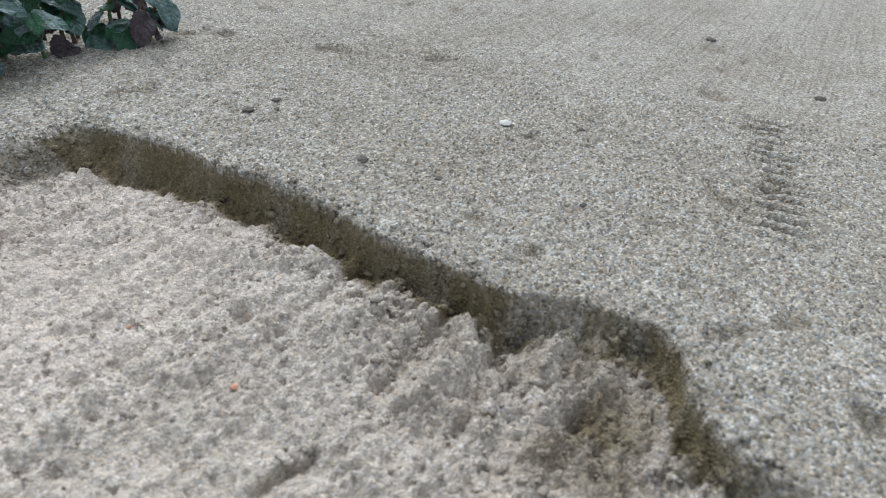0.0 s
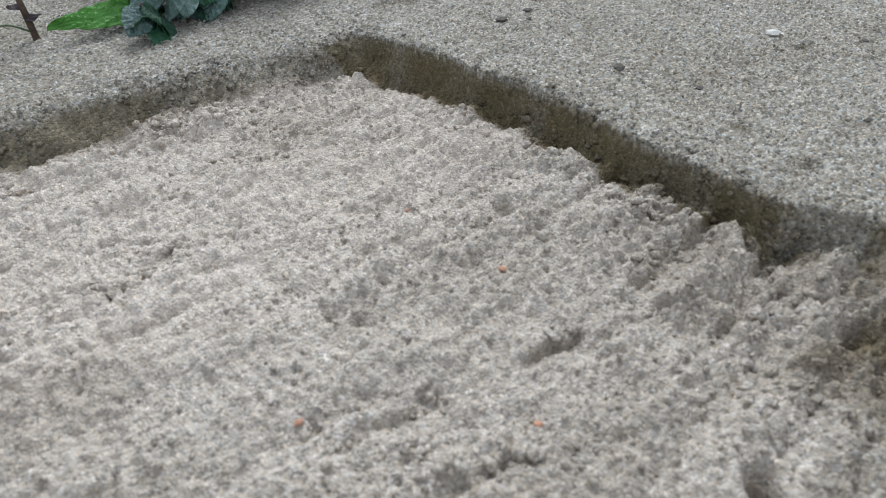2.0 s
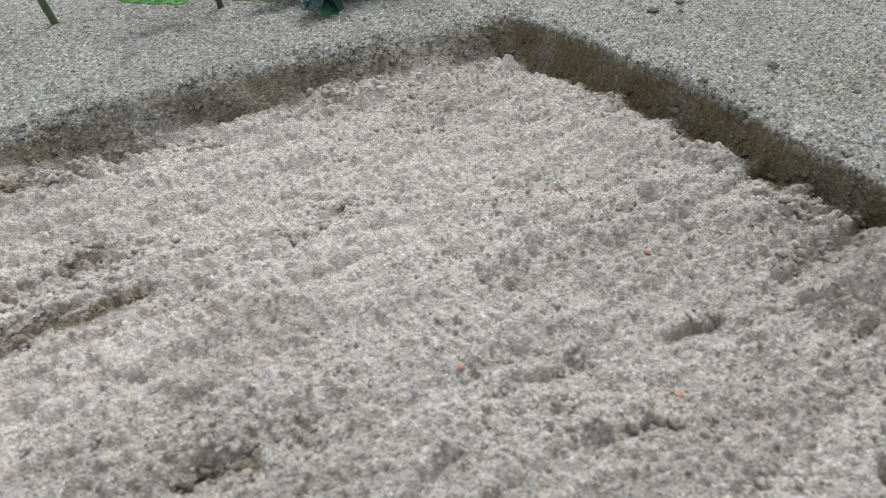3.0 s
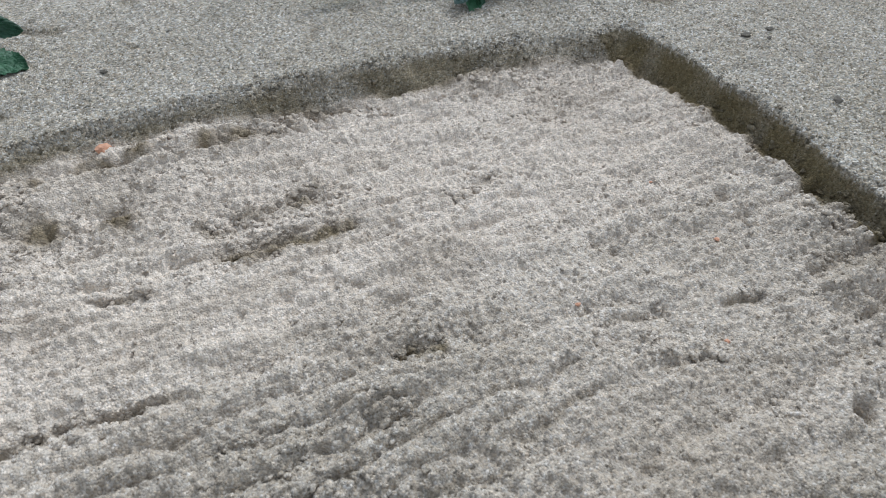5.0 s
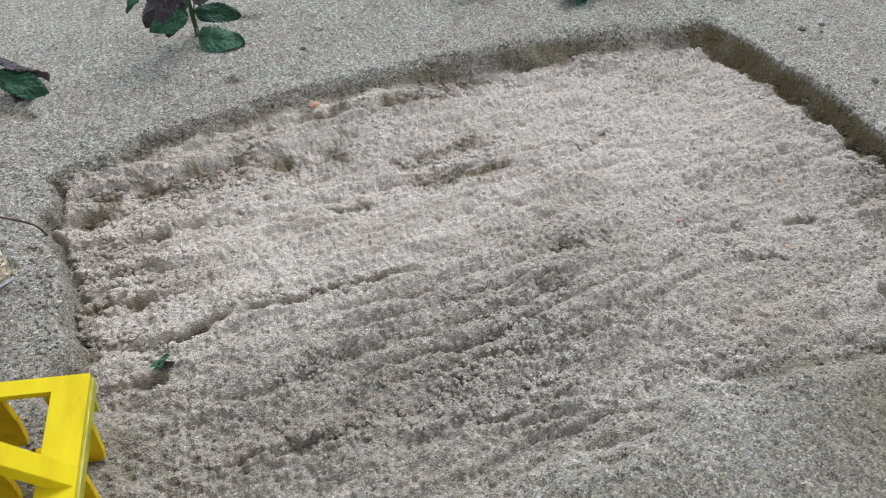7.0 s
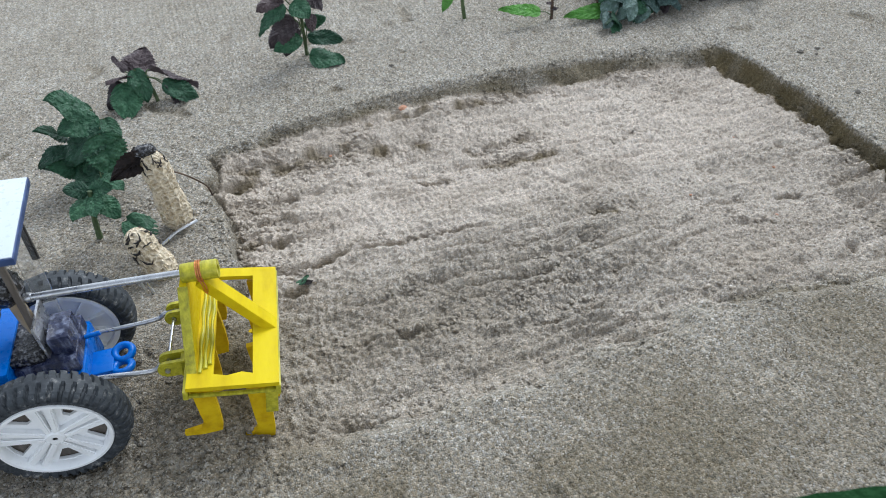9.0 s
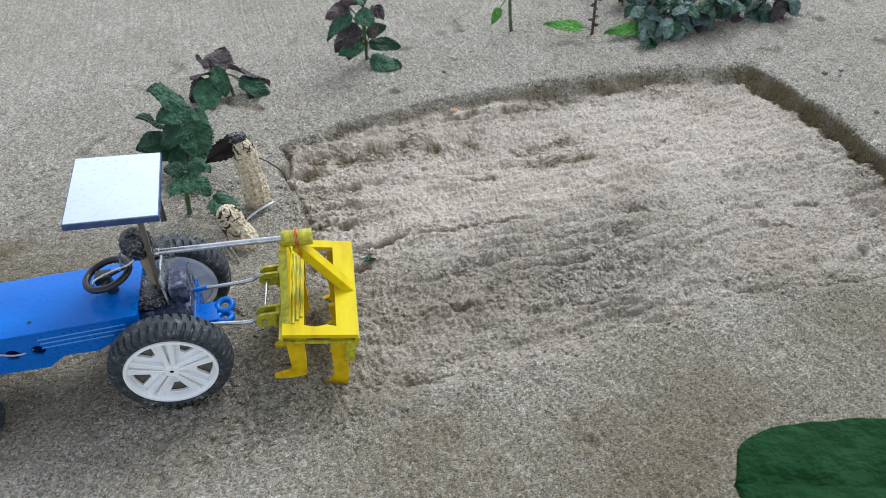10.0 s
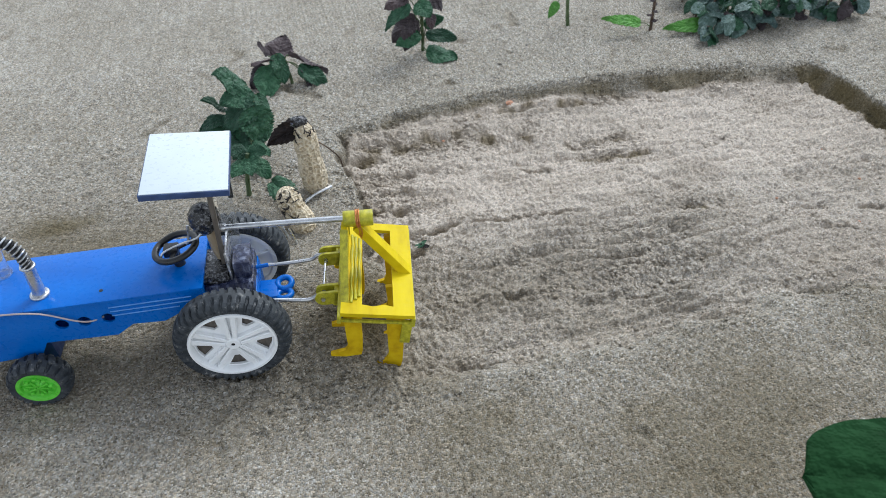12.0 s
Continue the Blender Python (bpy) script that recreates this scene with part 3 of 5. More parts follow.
    # next two: damp sand with the shade under the cultivator painted in
    damp_shade = np.maximum(damp_shade, 0.96 * np.exp(-((x + 0.200) / 0.058) ** 2 - ((y - 0.130) / 0.052) ** 2) * (0.85 + 0.3 * lattice(x, y, 0.03, 32)))
    damp_shade = np.maximum(damp_shade, 0.58 * np.exp(-((x + 0.235) / 0.12) ** 2 - ((y - 0.085) / 0.05) ** 2) * (0.8 + 0.4 * lattice(x, y, 0.05, 90)))
    damp_shade = np.maximum(damp_shade, 0.42 * np.exp(-((x + 0.245) / 0.05) ** 2 - ((y - 0.215) / 0.045) ** 2) * (0.8 + 0.4 * lattice(x, y, 0.03, 89)))
    damp_shade = np.maximum(damp_shade, 0.9 * np.exp(-((x + 0.37) / 0.14) ** 2 - ((y - 0.195) / 0.075) ** 2) * (0.85 + 0.3 * lattice(x, y, 0.04, 72)))
    damp_shade = np.maximum(damp_shade, 0.68 * (1 - 0.85 * step(-0.18 - x, 0.08)) * step(0.10 - y, 0.06) * np.exp(-(np.hypot(x + 0.1, y) / 0.45) ** 4) * (0.8 + 0.3 * lattice(x, y, 0.06, 33)) * step(0.16 - x, 0.08))
    damp_shade = np.maximum(damp_shade, 0.46 * field * step(0.220 - y, 0.08) * np.clip(0.75 + 0.5 * lattice(x, bend, (0.10, 0.02), 43), 0, 1) * (0.22 + 0.78 * step(0.02 - x, 0.12)))
    # troughs and scarp coloured darker: moist sand plus the shade inside them
    damp_shade = np.maximum(damp_shade, np.maximum(0.75 * slit * field, 0.7 * scarp))
    damp_shade = np.maximum(damp_shade, 0.26 * field * np.clip(0.1 + 1.2 * lattice(x, bend, (0.035, 0.014), 87), 0, 1))
    damp_shade = np.maximum(damp_shade, 0.37 * field * step(0.165 - y, 0.06) * step(x - 0.02, 0.06) * np.clip(0.6 + 0.6 * lattice(x, bend, (0.05, 0.02), 88), 0, 1))
    damp_shade = np.maximum(damp_shade, 0.90 * torn * np.clip(0.7 + lattice(x, y, 0.008, 64), 0, 1) * field)
    for px, py, rx, ry in ((-0.161, 0.041, 0.032, 0.018), (-0.079, 0.018, 0.035, 0.022), (0.2135, 0.0975, 0.006, 0.006), (0.2050, 0.0865, 0.008, 0.006), (0.213, 0.111, 0.006, 0.004), (0.186, 0.082, 0.012, 0.009)):
        damp_shade = np.maximum(damp_shade, 0.68 * np.exp(-(((x - px) / rx) ** 2 + ((y - py) / ry) ** 2) ** 2))
    # the tractor's shade under its hood, coloured into the damp sand
    damp_shade = np.maximum(damp_shade, 0.55 * np.exp(-(((x + 0.335) / 0.085) ** 2 + ((y - 0.13) / 0.045) ** 2) ** 2))
    damp_shade = np.maximum(damp_shade, 0.75 * np.exp(-((x + 0.375) / 0.05) ** 2 - ((y - 0.255) / 0.022) ** 2) * (0.8 + 0.5 * lattice(x, y, 0.02, 74)))
    # tread dents and scars get a darker colour
    damp_shade = np.maximum(damp_shade, 0.85 * tread)
    damp_shade = np.maximum(damp_shade, 0.45 * np.clip(scar * 6, 0, 1))
    pale = field * step(inside - 0.004 - 0.006 * east, 0.006) * (0.40 + 0.60 * np.maximum(step(y - 0.15, 0.08), 0.5 * step(x, 0.10) * step(y - 0.07, 0.03)))
    return z, pale, np.clip(damp_shade, 0, 1)


def ground_axis(spans, lo, hi):
    """Coordinates that are dense in the spans and widen towards lo and hi."""
    c = []
    for a, b, s in spans:
        c += list(np.arange(a, b, s))
    c.append(spans[-1][1])
    s, v, up = spans[-1][2], c[-1], []
    while v < hi:
        s *= 1.16
        v += s
        up.append(v)
    s, v, down = spans[0][2], c[0], []
    while v > lo:
        s *= 1.16
        v -= s
        down.append(v)
    return np.array(down[::-1] + c + up)


gx = ground_axis([(-0.42, -0.21, 0.0012), (-0.21, 0.24, 0.00066), (0.24, 0.42, 0.0011)], -40, 40)
gy = ground_axis([(-0.05, 0.05, 0.0012), (0.05, 0.345, 0.00064), (0.345, 0.46, 0.0013)], -40, 40)
GX, GY = np.meshgrid(gx, gy)
GZ, PALE, DAMP_SHADE = ground_height(GX, GY)


def ground_at(x, y):
    """Height of the built ground at one place."""
    i = int(np.clip(np.searchsorted(gx, x), 1, len(gx) - 1))
    j = int(np.clip(np.searchsorted(gy, y), 1, len(gy) - 1))
    return float(GZ[j - 1:j + 1, i - 1:i + 1].mean())


def build_ground():
    ny, nx = GX.shape
    me = bpy.data.meshes.new("ground")
    idx = np.arange(nx * ny).reshape(ny, nx)
    quads = np.stack([idx[:-1, :-1], idx[:-1, 1:], idx[1:, 1:], idx[1:, :-1]], -1).reshape(-1, 4)
    me.vertices.add(nx * ny)
    me.vertices.foreach_set("co", np.stack([GX, GY, GZ], -1).astype(np.float32).ravel())
    me.loops.add(quads.size)
    me.loops.foreach_set("vertex_index", quads.astype(np.int32).ravel())
    me.polygons.add(len(quads))
    me.polygons.foreach_set("loop_start", np.arange(0, quads.size, 4, dtype=np.int32))
    me.polygons.foreach_set("use_smooth", np.ones(len(quads), dtype=bool))
    for name, data in (("tilled", PALE), ("damp_shade", DAMP_SHADE)):
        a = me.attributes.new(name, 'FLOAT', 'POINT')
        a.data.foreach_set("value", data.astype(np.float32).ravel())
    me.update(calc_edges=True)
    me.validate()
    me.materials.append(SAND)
    return tagged(new("ground", me), "grey-beige coarse sand with a shallow tilled rectangular plot cut into it", "sand ground", kind="structure")


build_ground()

# ---- the tractor ----
# local axes: x towards the rear, y across, z up from the sand
TRACTOR = empty("toy_tractor", pose(-0.2629, 0.1317, 0.0145, 0, 0, -4.3), "blue home-made toy tractor with a white roof, standing on sand", "toy tractor")
MM = 0.001


def mm(*p):
    return Vector(p) * MM


def moulded_tyre(prof, w, lugs, steps, low, high, depth):
    """A tyre whose lugs are pressed out of its one skin; the halves of the tread are set half a lug apart."""
    bm = bmesh.new()
    seg = lugs * steps
    rings = []
    for a, y in prof:
        ring = []
        for k in range(seg):
            s = 1 if y > w / 2 else -1
            slant = abs(y - w / 2) / w * 0.45
            phase = (k / steps + (0.5 if s > 0 else 0) - slant) % 1
            cut = 1 if phase > 0.66 else 0
            if abs(y - w / 2) < 0.05 * w:
                cut = 0
            rad = a - depth * cut * min(1, max(0, (a - low) / (high - low))) ** 0.5 if a > low else a
            out = y + (0.55 * (1 - cut) * s if low < a < high - 1 else 0)
            ang = 2 * math.pi * k / seg
            ring.append(bm.verts.new((rad * MM * math.cos(ang), (out - w / 2) * MM, rad * MM * math.sin(ang))))
        rings.append(ring)
    for p, q in zip(rings, rings[1:] + rings[:1]):
        for k in range(seg):
            bm.faces.new((p[k], q[k], q[(k + 1) % seg], p[(k + 1) % seg]))
    bmesh.ops.recalc_face_normals(bm, faces=bm.faces)
    return bm


def rear_wheel(side):
    """side -1: the wheel on the camera's side; its outer face looks along -y."""
    R, r, w = 27.4, 20.6, 12.8
    prof = [(r - 1, 0.6), (r + 0.6, 0), (r + 2.2, -0.3), (R - 4.4, 0.0), (R - 3.2, 0.1), (R - 2.2, 0.5), (R - 0.9, 1.5), (R - 0.4, 2.8), (R - 0.1, 4.4), (R, 5.8), (R, w / 2)]
    prof += [(a, w - y) for a, y in reversed(prof[:-1])]
    tyre_bm = moulded_tyre(prof, w, 44, 10, R - 4.6, R - 0.2, 1.3)
    wheel = new("rear_wheel")
    wheel.empty_display_size = 0.01
    wheel.parent = TRACTOR
    wheel.matrix_local = pose(0, side * 28.9 * MM, 27 * MM, 0, 0, 0 if side < 0 else 180)
    part("tyre", tyre_bm, RUBBER, wheel, "black chunky rubber tyre dusted with sand", False)
    bm = bmesh.new()
    y0 = -w / 2
    lathe(bm, [(a * MM, (y0 + y) * MM) for a, y in [(r, 0.2), (r - 0.3, -0.5), (r - 1.4, -0.6), (r - 2.0, 0.4), (r - 2.4, 3.5), (r - 2.2, 12.8), (r, 13.2)]], 72)
    lathe(bm, [(a * MM, (y0 + y) * MM) for a, y in [(0.9, 0.6), (1.1, 0.2), (2.9, 0.2), (3.4, 0.8), (3.9, 1.4), (4.4, 4.6), (0.9, 4.6)]], 40)
    gaps = []
    for k in range(5):
        a = math.pi / 2 + 2 * math.pi * (k + 0.5) / 5
        gap = []
        for rad, half in ((10.8, 1.2), (13.5, 2.6), (r - 3.4, 4.6), (r - 2.7, 0.2), (r - 3.4, -4.6), (13.5, -2.6), (10.8, -1.2)):
            gap.append(((rad * math.cos(a) - half * math.sin(a)) * MM, (rad * math.sin(a) + half * math.cos(a)) * MM))
        gaps.append(gap)
    prism(bm, ring_points(0, 0, (r - 1.6) * MM, 48), (y0 + 3.4) * MM, (y0 + 4.8) * MM, gaps)
    for k in range(5):
        for s in (-1, 1):
            t = bmesh.new()
            pts = [(0.30, 3.0), (2.3, 3.0), (4.3, r - 1.5), (1.0, r - 1.5)]
            vs = []
            for depth in (0, 1):
                for x, z in pts:
                    out = (0.5 + 0.4 * (z > 8)) if depth == 0 else 3.8
                    vs.append(t.verts.new((s * x * MM, (y0 + out) * MM, z * MM)))
            for f in ((0, 1, 2, 3), (7, 6, 5, 4), (0, 4, 5, 1), (1, 5, 6, 2), (2, 6, 7, 3), (3, 7, 4, 0)):
                t.faces.new([vs[q] for q in f])
            bmesh.ops.bevel(t, geom=t.edges[:], offset=0.5 * MM, segments=3, affect='EDGES')
            join(bm, t, pose(0, 0, 0, 0, 72 * k, 0))
    bmesh.ops.rotate(bm, verts=bm.verts, cent=(0, 0, 0), matrix=pose(0, 0, 0, 0, 3, 0).to_3x3())
    part("rim", bm, WHITE, wheel, "white five-spoke plastic rim")
    bm = bmesh.new()
    lathe(bm, [(a * MM, (y0 + y) * MM) for a, y in [(0.5, 9.6), (r - 2.3, 9.6), (r - 2.3, 10.6), (0.5, 10.6)]], 48)
    for k in range(10):
        t = bmesh.new()
        box(t, (-0.5 * MM, (y0 + 10.5) * MM, 3 * MM), (0.5 * MM, (y0 + 12.4) * MM, (r - 2.4) * MM))
        join(bm, t, pose(0, 0, 0, 0, 36 * k, 0))
    part("inner_disc", bm, WHITE, wheel, "grey-white ribbed inner side of the rim")
    # added dark disc that stands for the shade behind the rim's gaps
    bm = bmesh.new()
    lathe(bm, [(a * MM, (y0 + y) * MM) for a, y in [(4.6, 5.2), (r - 2.5, 5.2), (r - 2.5, 5.8), (4.6, 5.8)]], 48)
    part("gap_shade_disc", bm, POST, wheel)
    bm = bmesh.new()
    lathe(bm, [(a * MM, (y0 + y) * MM) for a, y in [(0.1, 0.5), (0.85, 0.5), (0.85, 8), (0.1, 8)]], 20)
    part("axle_end", bm, BLACK, wheel)


def front_wheel(side):
    R, r, w = 14.2, 9.4, 11.0
    wheel = new("front_wheel")
    wheel.empty_display_size = 0.01
    wheel.parent = TRACTOR
    wheel.matrix_local = pose(-93.3 * MM, side * 25.4 * MM, 12.9 * MM, 0, 0, 0 if side < 0 else 180)
    prof = [(r - 1, 0.5), (r + 0.4, 0), (r + 1.2, -0.1), (R - 2.0, 0.3), (R - 1.2, 0.9), (R - 0.5, 2.0), (R - 0.2, 3.2), (R, 4.4), (R, w / 2)]
    prof += [(a, w - y) for a, y in reversed(prof[:-1])]
    bm = moulded_tyre(prof, w, 20, 12, R - 2.4, R - 0.3, 1.4)
    part("tyre", bm, RUBBER, wheel, "small black rubber tyre with wide lugs", False)
    bm = bmesh.new()
    y0 = -w / 2
    lathe(bm, [(a * MM, (y0 + y) * MM) for a, y in [(0.3, 0.7), (2.2, 0.5), (3.0, 1.4), (7.2, 1.4), (7.8, 0.2), (r, -0.1), (r, 9), (0.3, 9)]], 48)
    for k in range(8):
        t = bmesh.new()
        lathe(t, [(0.05 * MM, -1.3 * MM), (0.9 * MM, -1.1 * MM), (1.25 * MM, 0.6 * MM), (0.05 * MM, 0.6 * MM)], 12)
        a = 2 * math.pi * k / 8
        join(bm, t, Matrix.Translation((5.4 * MM * math.cos(a), (y0 + 1.1) * MM, 5.4 * MM * math.sin(a))))
        t = bmesh.new()
        box(t, (-0.35 * MM, (y0 + 0.2) * MM, 1 * MM), (0.35 * MM, (y0 + 1.3) * MM, 5 * MM))
        join(bm, t, pose(0, 0, 0, 0, 45 * k + 22.5, 0))
    part("rim", bm, LIME, wheel, "lime-green plastic rim with moulded nubs")


for s in (-1, 1):
    rear_wheel(s)
    front_wheel(s)


def tractor_body():
    # side plates with the round holes
    outline = [(-10, 50.2), (-10, 40.5), (-22.9, 37.3), (-31, 33.3), (-38, 33.8), (-45.3, 34.4), (-53.7, 28.7), (-85.5, 30.2), (-90, 23), (-131, 21), (-135, 34), (-133, 48.5), (-130, 50.2)]
    holes = [ring_points(u * MM, 40.4 * MM, 3.0 * MM) for u in (-75.1, -65.1, -54.6)]
    for s in (-1, 1):
        bm = bmesh.new()
        prism(bm, [(u * MM, z * MM) for u, z in outline], (s * 18.3 - 0.6) * MM, (s * 18.3 + 0.6) * MM, holes)
        part("side_panel", bm, BLUE, TRACTOR, "blue painted side panel with three round holes")
        for z0, z1 in ((46.7, 47.1), (44.1, 44.5), (41.5, 41.9)):
            bm = bmesh.new()
            a, b = (-52.5, -15.5) if z0 > 42 else (-52.5, -22)
            box(bm, (a * MM, (s * 18.9 - 0.5) * MM, z0 * MM), (b * MM, (s * 18.9 + 0.55) * MM, z1 * MM), None, 0.15 * MM)
            part("trim_strip", bm, PALEBLUE, TRACTOR, "thin pale blue strip")
    bm = bmesh.new()
    box(bm, (-131 * MM, -19.3 * MM, 50.2 * MM), (-9.4 * MM, 19.3 * MM, 51.6 * MM), None, 0.35 * MM)
    for v in bm.verts:
        v.co.z += 0.4 * MM * math.sin(v.co.x * 40)
    hood = part("hood", bm, BLUE, TRACTOR, "blue painted flat hood")
    bm = bmesh.new()
    lathe(bm, [(0.1 * MM, 0), (0.9 * MM, 0), (0.9 * MM, 0.5 * MM), (0.1 * MM, 0.5 * MM)], 16)
    bmesh.ops.transform(bm, matrix=Matrix.Translation(mm(-55.4, -11.9, 51.3)) @ pose(0, 0, 0, 90), verts=bm.verts)
    part("screw", bm, BLACK, hood, "small dark screw head")
    bm = bmesh.new()
    box(bm, (-134.5 * MM, -17.6 * MM, 22 * MM), (-132 * MM, 17.6 * MM, 50 * MM), None, 0.4 * MM)
    part("grille", bm, BLUE, TRACTOR)
    bm = bmesh.new()
    box(bm, (-12 * MM, -17.6 * MM, 36 * MM), (-10.4 * MM, 17.6 * MM, 50.1 * MM), None, 0.3 * MM)
    part("rear_panel", bm, BLUE, TRACTOR)
    bm = bmesh.new()
    box(bm, (-128 * MM, -17.6 * MM, 24 * MM), (-90 * MM, 17.6 * MM, 26 * MM))
    box(bm, (-86 * MM, -17.6 * MM, 31 * MM), (-54 * MM, 17.6 * MM, 32.4 * MM))
    part("floor_plate", bm, BLUE, TRACTOR)
    bm = bmesh.new()
    tube(bm, [mm(-93.3, -24, 12.9), mm(-93.3, 24, 12.9)], 1.6 * MM)
    box(bm, (-98 * MM, -12 * MM, 11 * MM), (-88 * MM, 12 * MM, 24 * MM), None, 1 * MM)
    part("front_axle", bm, NAVY, TRACTOR)
    bm = bmesh.new()
    box(bm, (-12 * MM, -16 * MM, 19 * MM), (13 * MM, 16 * MM, 37.5 * MM), None, 2 * MM)
    tube(bm, [mm(0, -26, 27), mm(0, 26, 27)], 3 * MM, 16)
    part("gearbox", bm, BLUE, TRACTOR, "blue painted rear axle housing")
    # tow hook of two rings
    bm = bmesh.new()
    torus(bm, mm(25.0, -1.5, 30.6), 3.5 * MM, 1.6 * MM, m=pose(0, 0, 0, 12))
    torus(bm, mm(24.6, -8.4, 29.4), 3.5 * MM, 1.6 * MM, m=pose(0, 0, 0, -8))
    box(bm, mm(12.5, -11, 28), mm(21.5, 2, 31.5), None, 0.8 * MM)
    part("tow_ring", bm, BLUE, TRACTOR, "blue double ring hook")
    bm = bmesh.new()
    tube(bm, [mm(12, 3, 40), mm(18.5, 3.5, 40)], 1.0 * MM)
    part("pin", bm, BLUE, TRACTOR)


tractor_body()


def tractor_fittings():
    # steering wheel and levers
    bm = bmesh.new()
    tilt = pose(0, 0, 0, 0, -10, 0)
    torus(bm, mm(-20.5, 0, 61.8), 9.8 * MM, 1.65 * MM, seg=48, m=tilt)
    wheel = part("steering_wheel", bm, BLACK, TRACTOR, "black plastic steering wheel")
    bm = bmesh.new()
    for a in (20, 140, 260):
        t = bmesh.new()
        box(t, mm(1, -1.2, -0.7), mm(9.4, 1.2, 0.5), None, 0.3 * MM)
        join(bm, t, Matrix.Translation(mm(-20.5, 0, 61.2)) @ tilt @ pose(0, 0, 0, 0, 0, a))
    box(bm, mm(-26.2, -3.4, 58.5), mm(-19.4, 3.4, 62.4), None, 0.8 * MM)
    tube(bm, [mm(-21, 0, 51), mm(-22.6, 0, 61)], 2.6 * MM, 14)
    part("steering_column", bm, BLACK, TRACTOR)
    bm = bmesh.new()
    tube(bm, curve_points([mm(-27, -5, 60.5), mm(-25, -3.5, 62.6), mm(-17, -1, 64.2), mm(-10.5, 0, 65.2), mm(-7, 1, 67.4)], 5), 0.55 * MM)
    part("lever", bm, STEEL, TRACTOR, "bent steel wire lever")
    bm = bmesh.new()
    tube(bm, curve_points([mm(-15.5, 1, 62.2), mm(-14.2, 1, 64), mm(-12.2, 1, 72.8)], 5), 0.55 * MM)
    part("lever", bm, STEEL, TRACTOR, "bent steel wire lever")
    # seat, box and rest
    bm = bmesh.new()
    box(bm, mm(-10, -13.5, 38.5), mm(12.6, 11.5, 45.6), None, 0.8 * MM)
    part("seat_base", bm, INK, TRACTOR, "shiny black base under the seat")
    bm = bmesh.new()
    box(bm, mm(-11.5, -12.0, 45.4), mm(1.8, 10.5, 50.2), None, 1.2 * MM)
    bmesh.ops.subdivide_edges(bm, edges=bm.edges[:], cuts=3, use_grid_fill=True)
    for v in bm.verts:
        v.co.z += 0.7 * MM * noise.noise(v.co * 260)
    part("seat", bm, TAPE, TRACTOR, "low black glossy seat pad")
    bm = bmesh.new()
    box(bm, mm(4.2, -9.5, 45.8), mm(12.4, 5.5, 54.5), None, 0.7 * MM)
    part("battery_box", bm, INK, TRACTOR, "navy-black box with pale scuffed edges")
    bm = bmesh.new()
    box(bm, mm(2.1, -10.5, 45.8), mm(3.1, 7.5, 62), None, 0.2 * MM)
    part("seat_backplate", bm, STEEL, TRACTOR, "thin bright metal plate")
    bm = bmesh.new()
    bmesh.ops.create_icosphere(bm, subdivisions=4, radius=7.0 * MM)
    for v in bm.verts:
        d = v.co.normalized()
        v.co = v.co * (1 + 0.10 * noise.noise(d * 3.1) + 0.08 * abs(noise.noise(d * 8.0)))
        v.co.z *= 1.12
        v.co += mm(-4.5, 3, 74.5)
    part("headrest", bm, TAPE, TRACTOR, "crumpled glossy black tape headrest")
    bm = bmesh.new()
    tube(bm, [mm(-1.5, 2, 51), mm(-2.6, 2.5, 57), mm(-3.5, 3, 70)], [2.6 * MM, 2.9 * MM, 2.7 * MM], 16)
    part("headrest_stem", bm, BROWN, TRACTOR, "brown stem under the headrest")
    # roof on its posts
    roof = new("roof")
    roof.empty_display_size = 0.01
    roof.parent = TRACTOR
    roof.matrix_local = pose(-4.55 * MM, 5.6 * MM, 104.8 * MM, 0, 5.4, 1.9)
    bm = bmesh.new()
    box(bm, mm(-18.05, -24.5, -3.2), mm(18.05, 24.5, -0.35), None, 0.3 * MM)
    part("board_edge", bm, NAVY, roof, "navy painted board edge")
    bm = bmesh.new()
    box(bm, mm(-17.6, -24.0, -0.38), mm(17.6, 24.0, 0), None, 0.15 * MM)
    part("board_top", bm, BOARD, roof, "glossy white roof board")
    bm = bmesh.new()
    t = bmesh.new()
    box(t, mm(-1.2, -0.8, 0), mm(1.2, 0.8, 58.5), None, 0.3 * MM)
    join(bm, t, Matrix.Translation(mm(-0.8, -2.5, 44)) @ pose(0, 0, 0, 0, 3.5, 0))
    part("roof_post", bm, POST, TRACTOR, "grey-brown flat roof post")
    bm = bmesh.new()
    t = bmesh.new()
    box(t, mm(-3.6, -0.5, 0), mm(3.6, 0.5, 57), None, 0.15 * MM)
    join(bm, t, Matrix.Translation(mm(3.4, 9.8, 45.5)) @ pose(0, 0, 0, 0, 3.5, 0))
    part("roof_post", bm, GLASS, TRACTOR, "clear plastic roof post")
    bm = bmesh.new()
    t = bmesh.new()
    box(t, mm(-1.2, -0.7, 0), mm(1.2, 0.7, 22), None, 0.25 * MM)
    join(bm, t, Matrix.Translation(mm(8.4, 10.6, 79)) @ pose(0, 0, 0, 0, 3.0, 0))
    part("roof_bracket", bm, BLACK, TRACTOR)
    # exhaust: bright foot and ribbed hose
    bm = bmesh.new()
    lean = [mm(-82.5, -9, 51.2), mm(-82.1, -9, 55), mm(-81.0, -9, 69.9)]
    tube(bm, lean, [3.2 * MM, 2.8 * MM, 2.6 * MM], 20)
    torus(bm, mm(-82.5, -9, 52.2), 3.4 * MM, 1.0 * MM)
    torus(bm, mm(-81.1, -9, 69.2), 2.7 * MM, 0.7 * MM)
    exhaust = part("exhaust_pipe", bm, STEEL, TRACTOR, "bright metal exhaust foot")
